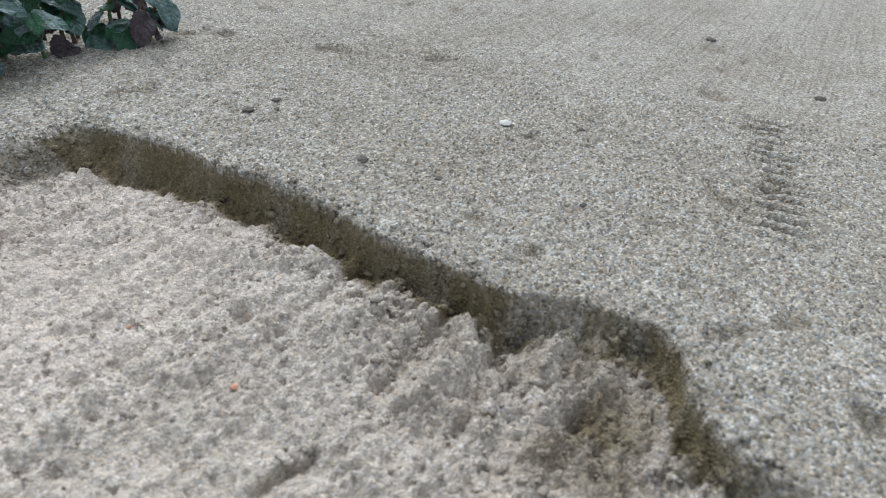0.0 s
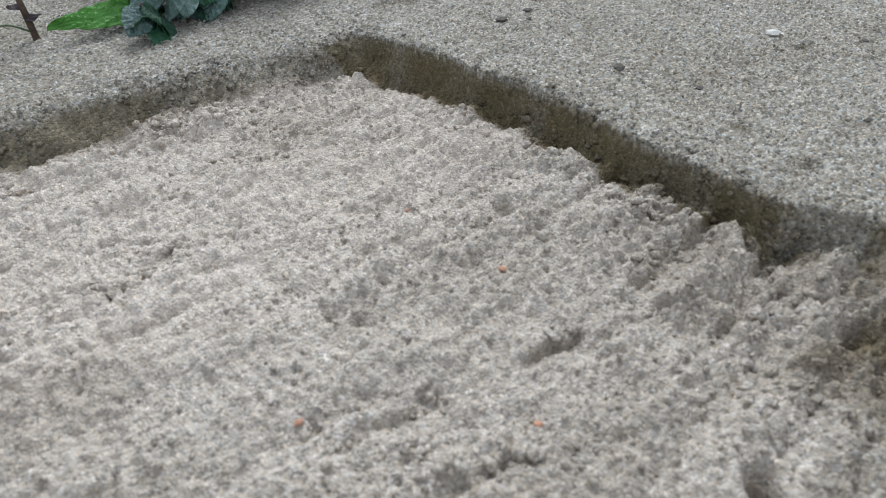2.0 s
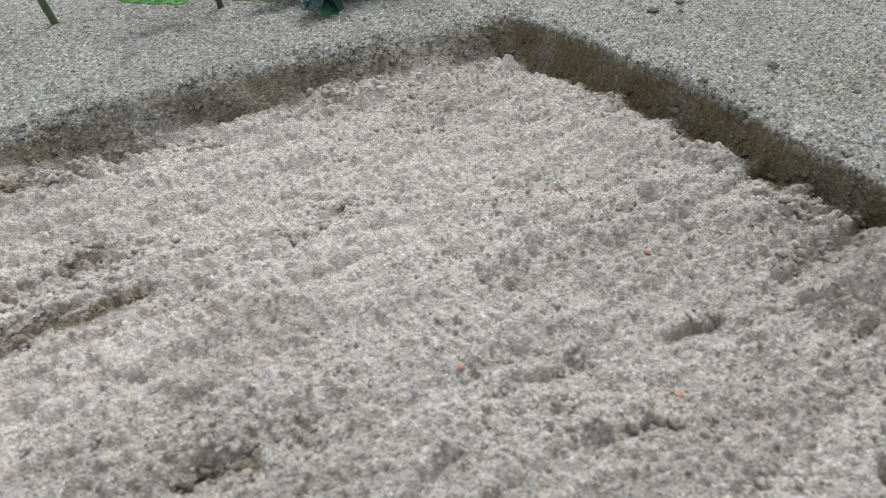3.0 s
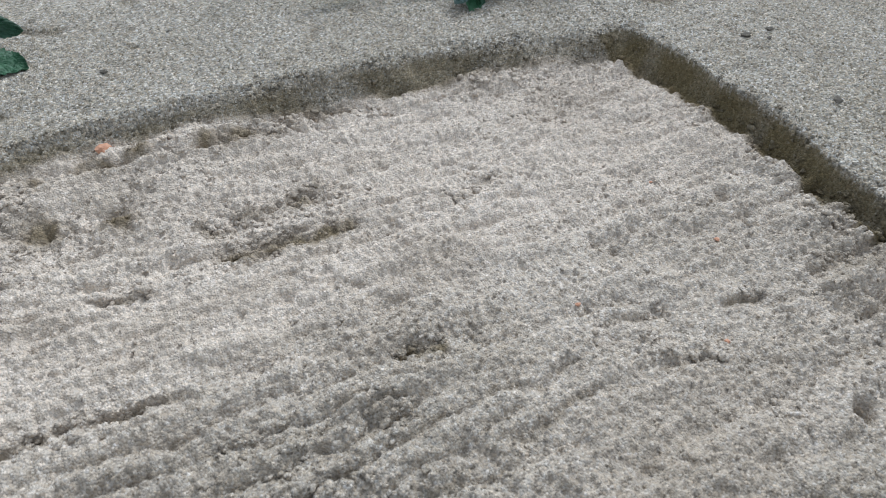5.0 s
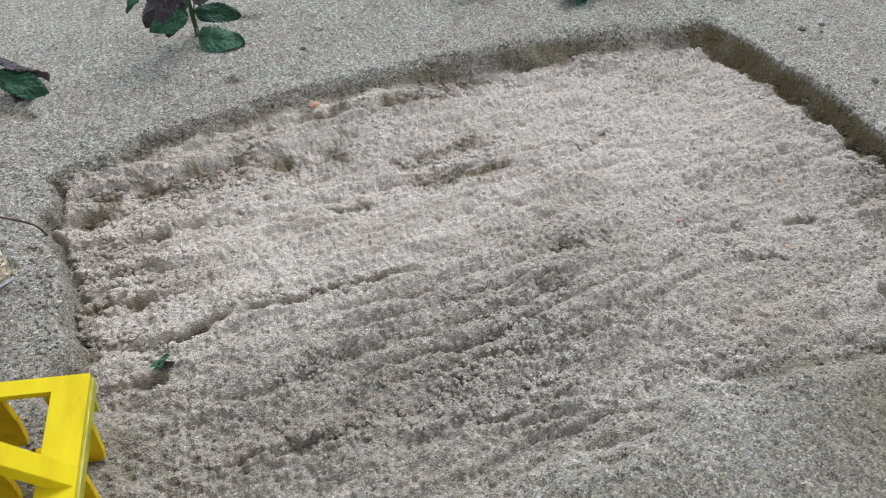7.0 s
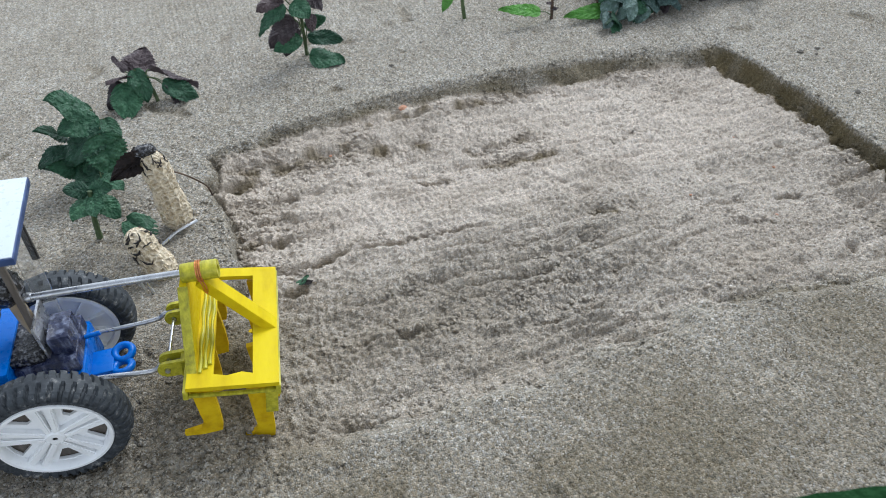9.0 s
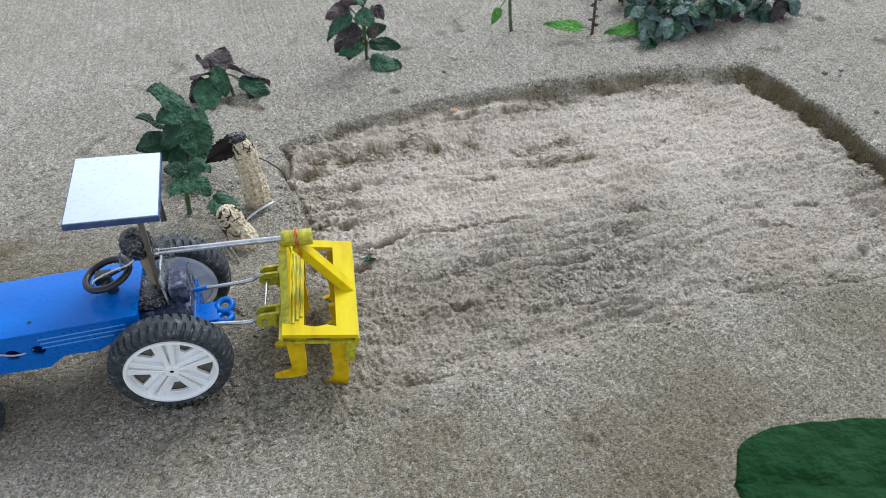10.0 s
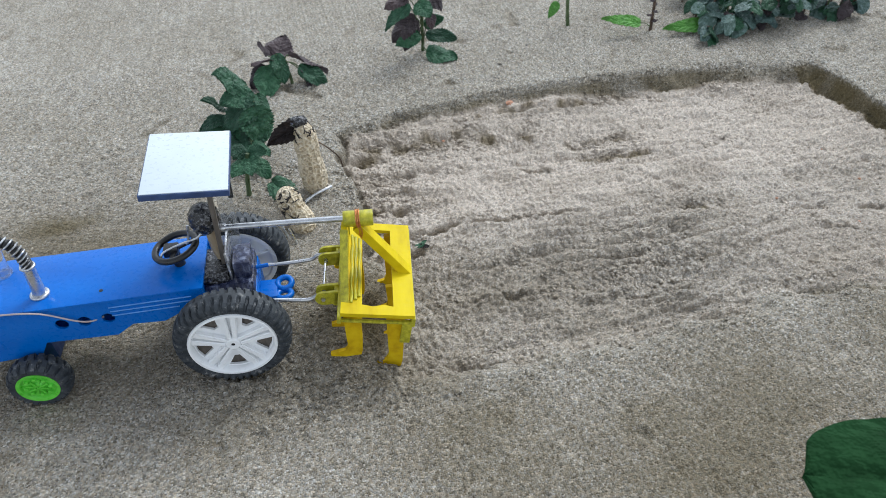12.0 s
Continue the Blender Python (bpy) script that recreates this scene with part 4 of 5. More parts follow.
    path = curve_points([mm(-81.0, -9, 69.5), mm(-81.1, -9, 75), mm(-82.6, -9, 80.5), mm(-87.5, -9, 85.0), mm(-95, -8, 86), mm(-102, -6, 82)], 14)
    bm = bmesh.new()
    tube(bm, path, [2.35 * MM + 0.35 * MM * math.sin(k * 1.9) for k in range(len(path))], 14)
    part("exhaust_hose", bm, BLACK, exhaust, "black ribbed hose")
    bm = bmesh.new()
    coil = []
    for k in range(len(path) * 4):
        p = path[min(k // 4, len(path) - 1)].lerp(path[min(k // 4 + 1, len(path) - 1)], (k % 4) / 4)
        a = k * 0.30
        coil.append(p + 2.75 * MM * (math.cos(a) * Vector((0, 1, 0)) + math.sin(a) * Vector((0.75, 0, 0.66))))
    tube(bm, coil, 0.40 * MM, 6)
    part("hose_spiral", bm, STEEL, exhaust, "silver wire spiral")
    bm = bmesh.new()
    tube(bm, [mm(-104, 9.5, 51), mm(-103.4, 9.5, 56), mm(-102, 9.5, 68)], [4.0 * MM, 3.6 * MM, 3.4 * MM], 20)
    torus(bm, mm(-104, 9.5, 52), 4.0 * MM, 0.9 * MM)
    part("air_intake", bm, GLASS, TRACTOR, "clear plastic intake tube")
    # loose wire along the side
    bm = bmesh.new()
    tube(bm, curve_points([mm(-110, -20.0, 51.5), mm(-97, -20.2, 52.6), mm(-81, -20.4, 50.3), mm(-68, -20.2, 42.8), mm(-62, -19.6, 40.6), mm(-57, -17, 40.0)], 6), 0.42 * MM, 8)
    part("wire", bm, PINKWIRE, TRACTOR, "thin pale loose wire")
    # three-point linkage
    bm = bmesh.new()
    tube(bm, [mm(3, 0, 69.8), mm(36, -2.5, 69.6), mm(71, -5.5, 69.3)], 1.45 * MM, 14)
    tube(bm, [mm(2.0, 0, 69.8), mm(4.5, -0.2, 69.8)], 1.9 * MM, 14)
    part("top_link", bm, STEEL, TRACTOR, "steel rod to the cultivator's mast")
    for v, pts in ((-1, [(14, -14.5, 33), (24, -15.5, 32.5), (36.5, -16.5, 31.2), (42.0, -16.8, 33.8), (49, -17, 34.4)]), (1, [(10, 12, 33), (25, 12, 32), (39, 12, 32.2), (43, 12, 34.6), (51, 12, 34.8)])):
        bm = bmesh.new()
        tube(bm, curve_points([mm(*p) for p in pts], 4), 1.05 * MM, 12)
        part("lower_link", bm, STEEL, TRACTOR, "bent steel lower link")


tractor_fittings()

# ---- the cultivator behind it ----
CULTIVATOR = empty("cultivator", pose(-0.1918, 0.1208, 0.0497, 0, 9.5, -10.1), "yellow painted toy cultivator with pointed tines in the sand", "cultivator")


def cultivator():
    u, v = 17.9, 34.1
    # top frame: four flat strips round the opening, in one plate
    bm = bmesh.new()
    t = bmesh.new()
    hole = [(-7.4, -28.5), (7.6, -28.5), (7.8, 28.5), (3.5, 27.4), (-2, 28.8), (-7.2, 27.8)]
    prism(t, [(x * MM, y * MM) for x, y in ((-u + 1.7, -v), (u, -v), (u, v), (-u + 0.6, v))], 0, 2.2 * MM, [[(x * MM, y * MM) for x, y in hole]])
    join(bm, t, pose(0, 0, 0, 90))
    part("frame", bm, YELLOW, CULTIVATOR, "thick bright yellow painted frame with an oblong opening", False)
    for name, lo, hi in (("rear_edge", (16.6, -34.1, -5.5), (18.6, 34.1, -0.1)), ("front_edge", (-18.6, -34.1, -5.0), (-16.6, 34.1, -0.1)), ("side_edge", (-16.5, -34.5, -3.6), (16.5, -32.9, -2.3)), ("side_edge", (-16.5, 32.9, -3.6), (16.5, 34.5, -2.3))):
        bm = bmesh.new()
        box(bm, mm(*lo), mm(*hi), None, 0.3 * MM)
        part(name, bm, OLIVE, CULTIVATOR, "olive-yellow edge strip", False)
    # mast: a plate on the front bar, leaning towards the tractor, with a bare cut edge and paint runs
    lean = Matrix.Translation(mm(-15.2, 0, 0)) @ pose(0, 0, 0, 0, -5, 0)
    bm = bmesh.new()
    t = bmesh.new()
    prism(t, [(-27 * MM, 0.1 * MM), (25 * MM, 0.1 * MM), (5 * MM, 29 * MM), (-5 * MM, 29 * MM)], -1.3 * MM, 1.3 * MM)
    join(bm, t, lean @ pose(0, 0, 0, 0, 0, 90))
    mast = part("mast", bm, YELLOW, CULTIVATOR, "yellow triangular mast plate with paint runs", False)
    for y0, y1 in ((-27.6, -5.3), (25.6, 5.3)):
        bm = bmesh.new()
        a, b = mm(0, y0, 0.4), mm(0, y1, 29)
        t = bmesh.new()
        box(t, mm(0, -1.9, -0.5), ((b - a).length, 1.9 * MM, 0.5 * MM), None, 0.25 * MM)
        join(bm, t, lean @ Matrix.Translation(a) @ (b - a).to_track_quat('X', 'Z').to_matrix().to_4x4())
        part("mast_edge", bm, OLIVE, mast, "pale olive-yellow cut edge", False)
    for k in range(3):
        bm = bmesh.new()
        run = [mm(-12.4 + 1.9 * k + 0.22 * math.sin(1.1 * q + 2 * k), -27 + 2 * k + 3.3 * q, 2.35) for q in range(16 - k)]
        tube(bm, run, [(0.75 + 0.2 * math.sin(1.3 * q + k)) * MM for q in range(16 - k)], 8)
        part("paint_run", bm, OLIVE, CULTIVATOR, "olive-yellow run of thick paint")
    # sleeve on the mast for the top link
    bm = bmesh.new()
    t = bmesh.new()
    lathe(t, [(1.5 * MM, -7 * MM), (3.7 * MM, -7 * MM), (3.9 * MM, -6.4 * MM), (3.9 * MM, 6.4 * MM), (3.7 * MM, 7 * MM), (1.5 * MM, 7 * MM)], 28)
    top = Matrix.Translation(mm(-11.2, 0, 32.2)) @ pose(0, 0, 0, 0, -9.5, 0)
    join(bm, t, top @ pose(0, 0, 0, 0, 0, 90))
    sleeve = part("sleeve", bm, OLIVE, CULTIVATOR, "yellow tube bound with copper wire")
    bm = bmesh.new()
    coil = [(4.15 + 0.15 * math.sin(k)) * MM * Vector((0, math.cos(k * 0.5), math.sin(k * 0.5))) + mm(-1.2 + 2.2 * (k % 37) / 37, 0, 0) for k in range(75)]
    t = bmesh.new()
    tube(t, coil, 0.3 * MM, 6)
    tube(t, curve_points([mm(-0.5, -4.2, 0), mm(0.3, -4.6, -4), mm(0.2, -3.6, -8), mm(1.0, -2.8, -11)], 4), 0.3 * MM, 6)
    tube(t, curve_points([mm(0.7, -4.1, -1), mm(1.4, -4.4, -5), mm(1.0, -3.4, -9)], 4), 0.3 * MM, 6)
    join(bm, t, top)
    part("wire_binding", bm, COPPER, sleeve, "copper wire binding")
    # brace from the mast to the rear of the frame
    bm = bmesh.new()
    a, b = mm(-11.5, 0, 28.5), mm(16.0, -1.5, 0.4)
    d = (b - a)
    turn = d.to_track_quat('X', 'Z').to_matrix().to_4x4()
    t = bmesh.new()
    box(t, (0, -3.2 * MM, -2.3 * MM), (d.length, 3.2 * MM, 2.3 * MM), None, 0.3 * MM)
    join(bm, t, Matrix.Translation(a) @ turn)
    part("brace", bm, YELLOW, CULTIVATOR, "slanting yellow brace bar", False)
    # tines, front row shorter
    shape = [(-3.6, 0), (4.6, 0), (4.2, -0.55), (3.4, -0.86), (2.6, -0.97), (-5.0, -1.0), (-12.2, -0.96), (-12.4, -0.90), (-5.0, -0.83), (-3.2, -0.72), (-3.4, -0.5)]
    for x, depth, places in ((-12.4, 27.5, (-31.5, -11, 11, 31.5)), (8.0, 39.0, (-29.5, -10, 10, 29.5))):
        for k, y in enumerate(places):
            bm = bmesh.new()
            t = bmesh.new()
            prism(t, [(a * MM, (c * depth) * MM - 2.0 * MM) for a, c in shape], -1.1 * MM, 1.1 * MM)
            for q in t.verts:
                q.co.y += 0.8 * MM * math.sin(q.co.z * 90 + k)
            join(bm, t, Matrix.Translation(mm(x, y, 0)) @ pose(0, 0, 0, 0, -9.5 + 2 * math.sin(2.3 * k + x), 4 * math.sin(k * 1.7)))
            part("tine", bm, SHADED_YELLOW, CULTIVATOR, "yellow tine with a forward-pointing foot", False)
    for y in (-33.2, 33.2):
        bm = bmesh.new()
        box(bm, mm(12.5, y - 0.9, -17), mm(17.4, y + 0.9, -2.2), None, 0.3 * MM)
        part("end_plate", bm, OLIVE, CULTIVATOR, "", False)
    # clevises on the front edge
    for y in (-15.5, 13.0):
        bm = bmesh.new()
        for s in (-2.6, 2.6):
            t = bmesh.new()
            pts = [(6.0 * MM, 4 * MM), (6.0 * MM, -4 * MM)] + [((-1.5 - 4.0 * math.sin(a)) * MM, (-0.2 - 4.0 * math.cos(a)) * MM) for a in [math.pi * j / 8 for j in range(9)]]
            prism(t, pts, (s - 0.7) * MM, (s + 0.7) * MM, [ring_points(-1.5 * MM, -0.2 * MM, 1.2 * MM, 12)])
            join(bm, t, Matrix.Translation(mm(-24.0, y, -4.0)) @ pose(0, 0, 0, 0, -9.5, 0))
        box(bm, mm(-20.5, y - 3.3, -8.6), mm(-18.2, y + 3.3, 0), None, 0.4 * MM)
        clevis = part("clevis", bm, OLIVE, CULTIVATOR, "yellow forked bracket", False)
        bm = bmesh.new()
        tube(bm, [mm(-25.4, y - 4.2, -4.4), mm(-25.4, y + 4.2, -4.4)], 1.0 * MM, 12)
        part("clevis_pin", bm, STEEL, clevis)
    bm = bmesh.new()
    tube(bm, [mm(-25.6, -12, -4.2), mm(-25.6, 10, -4.2)], 0.7 * MM, 10)
    part("cross_rod", bm, STEEL, CULTIVATOR, "thin rod between the brackets")


cultivator()

# ---- plants ----


def leaf_mesh(name, mat, width=0.7, teeth=0, curl=0.2, fold=0.15, wave=0.0, seed=0, thick=0.016, round_tip=0.0, crinkle=1.0):
    """A blade of unit length along x, with its midrib, side veins, toothed edge and thickness."""
    rnd = random.Random(seed)
    nu, nv = 39, 14
    bm = bmesh.new()
    top, low = [], []
    ph = rnd.uniform(0, 6)
    for i in range(nu + 1):
        t = i / nu
        half = 0.5 * width * (max(0.0, math.sin(math.pi * min(1, t ** (0.62 + 0.16 * round_tip)))) ** (0.8 - 0.23 * round_tip))
        if teeth:
            half *= 1 + 0.20 * (((t * teeth) % 1) - 0.5) * math.sin(math.pi * t)
        ra, rb = [], []
        for j in range(nv + 1):
            s = 2 * j / nv - 1
            y = s * max(half, 0.003)
            z = fold * abs(y) - curl * t * t - 0.35 * curl * (y / width) ** 2 * 4
            z += 0.022 * crinkle * math.cos(13 * math.pi * (t - 0.35 * abs(s))) * (1 - abs(s) * 0.4) * (abs(s) > 0.08) * min(1, 6 * t)
            z += wave * math.sin(7 * t + ph + 2.4 * s) * abs(s) + crinkle * 0.055 * noise.noise(Vector((t * 4 + seed, y * 5, seed * 1.7))) + crinkle * 0.020 * noise.noise(Vector((t * 12, y * 12 + seed, 3.1)))
            z -= 0.018 * (1 - min(1, abs(s) * 5))
            p = Vector((t, y, z))
            ra.append(bm.verts.new(p))
            rb.append(bm.verts.new(p - Vector((0, 0, thick * (1 + 1.6 * (abs(s) < 0.05))))))
        top.append(ra)
        low.append(rb)
    for i in range(nu):
        for j in range(nv):
            bm.faces.new((top[i][j], top[i + 1][j], top[i + 1][j + 1], top[i][j + 1]))
            bm.faces.new((low[i][j + 1], low[i + 1][j + 1], low[i + 1][j], low[i][j]))
        for j in (0, nv):
            bm.faces.new((top[i][j], low[i][j], low[i + 1][j], top[i + 1][j]))
    for i in (0, nu):
        for j in range(nv):
            bm.faces.new((top[i][j], top[i][j + 1], low[i][j + 1], low[i][j]))
    me = finish(name, bm, mat)
    return me


BLADES = {
    'green': [leaf_mesh("leaf", LEAF, 0.88, 13, 0.16 + 0.08 * s, 0.10 + 0.05 * (s % 3), 0.07, s, 0.016, 0.8) for s in range(4)],
    'purple': [leaf_mesh("leaf", PURPLE, 0.8, 12, 0.28, 0.2, 0.10, 10 + s, 0.016, 0.6) for s in range(3)],
    'bluish': [leaf_mesh("leaf", BLUISH, 0.86, 0, 0.12, 0.10, 0.03, 20 + s, 0.03, 1.0) for s in range(3)],
    'bright': [leaf_mesh("leaf", BRIGHT, 0.42, 0, 0.10, 0.25, 0.02, 30, 0.014)],
    'broad': [leaf_mesh("leaf", DEEP, 0.72, 0, 0.10, 0.10, 0.03, 50, 0.010, 2.0, 0.35)],
    'withered': [leaf_mesh("leaf", DRYLEAF, 0.62, 7, 0.28, 0.35, 0.10, 40 + s, 0.016) for s in range(2)],
}


def add_leaf(plant, blade, base, tip, width, up=(0, -0.55, 0.83), roll=0.0, stalk=None):
    """A leaf from base to tip (world metres); width in metres; stalk: where on the stem its stalk starts."""
    base, tip = Vector(base), Vector(tip)
    d = tip - base
    x = d.normalized()
    z = (Vector(up) - x * x.dot(Vector(up))).normalized()
    z = Matrix.Rotation(radians(1.8 * roll), 3, x) @ z
    y = z.cross(x)
    own = max(v.co.y for v in blade.vertices) * 2
    m = Matrix(((x.x, y.x, z.x, base.x), (x.y, y.y, z.y, base.y), (x.z, y.z, z.z, base.z), (0, 0, 0, 1)))
    m = m @ Matrix.Diagonal((d.length, width / own, 0.5 * (d.length + width), 1))
    ob = new("leaf", blade)
    ob.parent = plant
    ob.matrix_parent_inverse = plant.matrix_world.inverted()
    ob.matrix_basis = m
    if stalk is not None:
        bm = bmesh.new()
        s = Vector(stalk)
        mid = s.lerp(base, 0.6) + Vector((0, 0, 0.0015))
        inv = plant.matrix_world.inverted()
        tube(bm, [inv @ p for p in curve_points([s, mid, base + 0.02 * d], 4)], 0.00045, 7)
        part("leaf_stalk", bm, STEM, plant)
    return ob


def plant_at(name, x, y, label, category):
    return empty(name, Matrix.Translation((x, y, ground_at(x, y) - 0.001)), label, category)


def stem(plant, pts, r0, r1, mat=STEM):
    inv = plant.matrix_world.inverted()
    pts = curve_points([inv @ Vector(p) for p in pts], 5)
    bm = bmesh.new()
    k = len(pts) - 1
    tube(bm, pts, [r0 + (r1 - r0) * i / k + 0.00012 * math.sin(i * 2.2) for i in range(k + 1)], 10)
    return part("stem", bm, mat, plant)


bpy.context.view_layer.update()

# the plant with a clear stem beside the tractor's roof
p = plant_at("seedling", -0.256, 0.254, "small plant with toothed dark green leaves on a thin stem", "plant")
stem(p, [(-0.256, 0.254, 0.013), (-0.254, 0.2545, 0.03), (-0.2505, 0.255, 0.046)], 0.0017, 0.0012)
for k, (b, t, w) in enumerate([((-0.2504, 0.256, 0.0428), (-0.2625, 0.243, 0.0395), 0.0135), ((-0.2494, 0.254, 0.0430), (-0.2385, 0.241, 0.0375), 0.0140),
                               ((-0.2500, 0.256, 0.0450), (-0.2405, 0.250, 0.0505), 0.0110), ((-0.2510, 0.257, 0.0455), (-0.2600, 0.253, 0.0520), 0.0110),
                               ((-0.2502, 0.254, 0.0435), (-0.2500, 0.239, 0.0410), 0.0115)]):
    add_leaf(p, BLADES['green'][k % 4], b, t, w, roll=8 * (-1) ** k)

# the leafier one behind it
p = plant_at("seedling", -0.252, 0.325, "leafy plant with broad crinkled dark green leaves", "plant")
stem(p, [(-0.252, 0.325, 0.013), (-0.25, 0.326, 0.03), (-0.246, 0.330, 0.056)], 0.0018, 0.0010)
upper = [((-0.2454, 0.328, 0.0541), (-0.2615, 0.316, 0.0762), 0.0180, 8), ((-0.2419, 0.318, 0.0562), (-0.2625, 0.306, 0.0586), 0.0145, -8),
         ((-0.2636, 0.324, 0.0429), (-0.2716, 0.312, 0.0620), 0.0105, 18), ((-0.2416, 0.311, 0.0527), (-0.2670, 0.299, 0.0465), 0.0185, 4),
         ((-0.2428, 0.306, 0.0516), (-0.2408, 0.293, 0.0290), 0.0205, -10), ((-0.2639, 0.316, 0.0424), (-0.2810, 0.304, 0.0420), 0.0115, 12),
         ((-0.2600, 0.311, 0.0288), (-0.2720, 0.299, 0.0410), 0.0120, -12)]
lower = [((-0.2479, 0.296, 0.0300), (-0.2625, 0.284, 0.0325), 0.0105, 16),
         ((-0.2492, 0.291, 0.0310), (-0.2375, 0.279, 0.0290), 0.0105, -14), ((-0.2492, 0.306, 0.0226), (-0.2590, 0.293, 0.0352), 0.0140, 6),
         ((-0.2398, 0.324, 0.0512), (-0.2345, 0.311, 0.0420), 0.0120, -18),
         ((-0.2500, 0.312, 0.0400), (-0.2640, 0.300, 0.0350), 0.0150, 10), ((-0.2640, 0.322, 0.0330), (-0.2830, 0.312, 0.0350), 0.0120, -6),
         ((-0.2450, 0.302, 0.0350), (-0.2530, 0.288, 0.0260), 0.0140, 0)]
for k, (b, t, w, r) in enumerate(upper + lower):
    add_leaf(p, BLADES['green'][k % 4], b, t, 1.3 * w, roll=r, stalk=(-0.250, 0.326, 0.024 + 0.002 * k))
add_leaf(p, BLADES['purple'][0], (-0.251, 0.300, 0.030), (-0.262, 0.285, 0.020), 0.010, stalk=(-0.252, 0.326, 0.024))

# purple-leaved plant
p = plant_at("seedling", -0.214, 0.409, "small plant with purple-brown and green crinkled leaves", "plant")
stem(p, [(-0.212, 0.405, 0.012), (-0.214, 0.408, 0.026), (-0.219, 0.411, 0.038)], 0.0015, 0.0010)
for k, (c, b, t, w, r) in enumerate([('purple', (-0.222, 0.415, 0.034), (-0.212, 0.432, 0.049), 0.025, 0), ('purple', (-0.228, 0.415, 0.037), (-0.232, 0.420, 0.049), 0.008, 20),
                                     ('purple', (-0.222, 0.411, 0.034), (-0.242, 0.409, 0.039), 0.013, 30), ('green', (-0.231, 0.408, 0.032), (-0.234, 0.384, 0.0165), 0.023, 0),
                                     ('purple', (-0.231, 0.412, 0.030), (-0.247, 0.401, 0.020), 0.017, 0), ('green', (-0.222, 0.411, 0.040), (-0.216, 0.394, 0.024), 0.017, -10),
                                     ('purple', (-0.212, 0.411, 0.038), (-0.179, 0.411, 0.024), 0.011, -35), ('green', (-0.205, 0.406, 0.029), (-0.183, 0.394, 0.017), 0.018, 0),
                                     ('purple', (-0.205, 0.407, 0.026), (-0.189, 0.395, 0.009), 0.014, -30)]):
    add_leaf(p, BLADES[c][k % 3], b, t, w, roll=r, stalk=(-0.216, 0.410, 0.026 + 0.001 * k))

# plant beyond the plot
p = plant_at("seedling", -0.092, 0.431, "small bushy plant with green and purple toothed leaves", "plant")
stem(p, [(-0.0915, 0.434, 0.012), (-0.0915, 0.433, 0.036), (-0.0905, 0.434, 0.075)], 0.0017, 0.0010)
lower = [('green', (-0.0924, 0.418, 0.0205), (-0.0665, 0.406, 0.0195), 0.0235, -8), ('green', (-0.0899, 0.428, 0.0325), (-0.0647, 0.416, 0.0332), 0.0145, 6),
         ('purple', (-0.0852, 0.426, 0.0524), (-0.0875, 0.414, 0.0441), 0.0100, 0), ('green', (-0.0981, 0.420, 0.0652), (-0.0891, 0.408, 0.0576), 0.0190, 0),
         ('green', (-0.1046, 0.422, 0.0638), (-0.1303, 0.410, 0.0527), 0.0150, 12), ('purple', (-0.0973, 0.430, 0.0485), (-0.1219, 0.418, 0.0383), 0.0220, 0),
         ('green', (-0.0955, 0.426, 0.0346), (-0.1186, 0.414, 0.0330), 0.0150, -10), ('purple', (-0.0950, 0.436, 0.0382), (-0.1125, 0.424, 0.0260), 0.0160, 12)]
upper = [('purple', (-0.1035, 0.432, 0.0658), (-0.1243, 0.420, 0.0673), 0.0155, 0), ('purple', (-0.0818, 0.434, 0.0626), (-0.0763, 0.422, 0.0565), 0.0130, 0),
         ('green', (-0.0894, 0.438, 0.0367), (-0.0766, 0.426, 0.0475), 0.0133, 15), ('green', (-0.0921, 0.432, 0.0693), (-0.1016, 0.420, 0.0839), 0.0155, 0),
         ('green', (-0.0887, 0.436, 0.0675), (-0.0814, 0.424, 0.0792), 0.0157, -12), ('purple', (-0.0900, 0.436, 0.0652), (-0.1082, 0.424, 0.0787), 0.0157, 8)]
for k, (c, b, t, w, r) in enumerate(lower + upper):
    add_leaf(p, BLADES[c][k % 3], b, t, w, roll=r, stalk=(-0.0913, 0.433, 0.020 + 0.003 * k))

# thin upright shoots
p = plant_at("shoot", 0.056, 0.446, "thin upright shoot with one small green leaf", "plant")
stem(p, [(0.056, 0.446, 0.011), (0.053, 0.445, 0.03), (0.050, 0.444, 0.062)], 0.0019, 0.0014)
add_leaf(p, BLADES['bright'][0], (0.040, 0.440, 0.042), (0.030, 0.436, 0.029), 0.009, stalk=(0.051, 0.444, 0.050))
add_leaf(p, BLADES['bright'][0], (0.055, 0.444, 0.056), (0.066, 0.440, 0.060), 0.008, stalk=(0.051, 0.444, 0.054))
p = plant_at("shoot", 0.126, 0.414, "brown woody shoot with two lance-shaped light green leaves", "plant")
stem(p, [(0.126, 0.414, 0.011), (0.125, 0.413, 0.03), (0.123, 0.412, 0.062)], 0.0016, 0.0012, TWIG)
add_leaf(p, BLADES['bright'][0], (0.113, 0.411, 0.024), (0.072, 0.409, 0.036), 0.013, stalk=(0.125, 0.413, 0.018))
add_leaf(p, BLADES['bright'][0], (0.179, 0.399, 0.019), (0.128, 0.394, 0.026), 0.016, stalk=(0.17, 0.412, 0.016))
for k in range(7):
    a = k * 2.4
    q = Vector((0.124, 0.412, 0.024 + 0.005 * k))
    add_leaf(p, BLADES['purple'][k % 3], q, q + Vector((0.006 * math.cos(a), 0.005 * math.sin(a) - 0.002, 0.002)), 0.004)

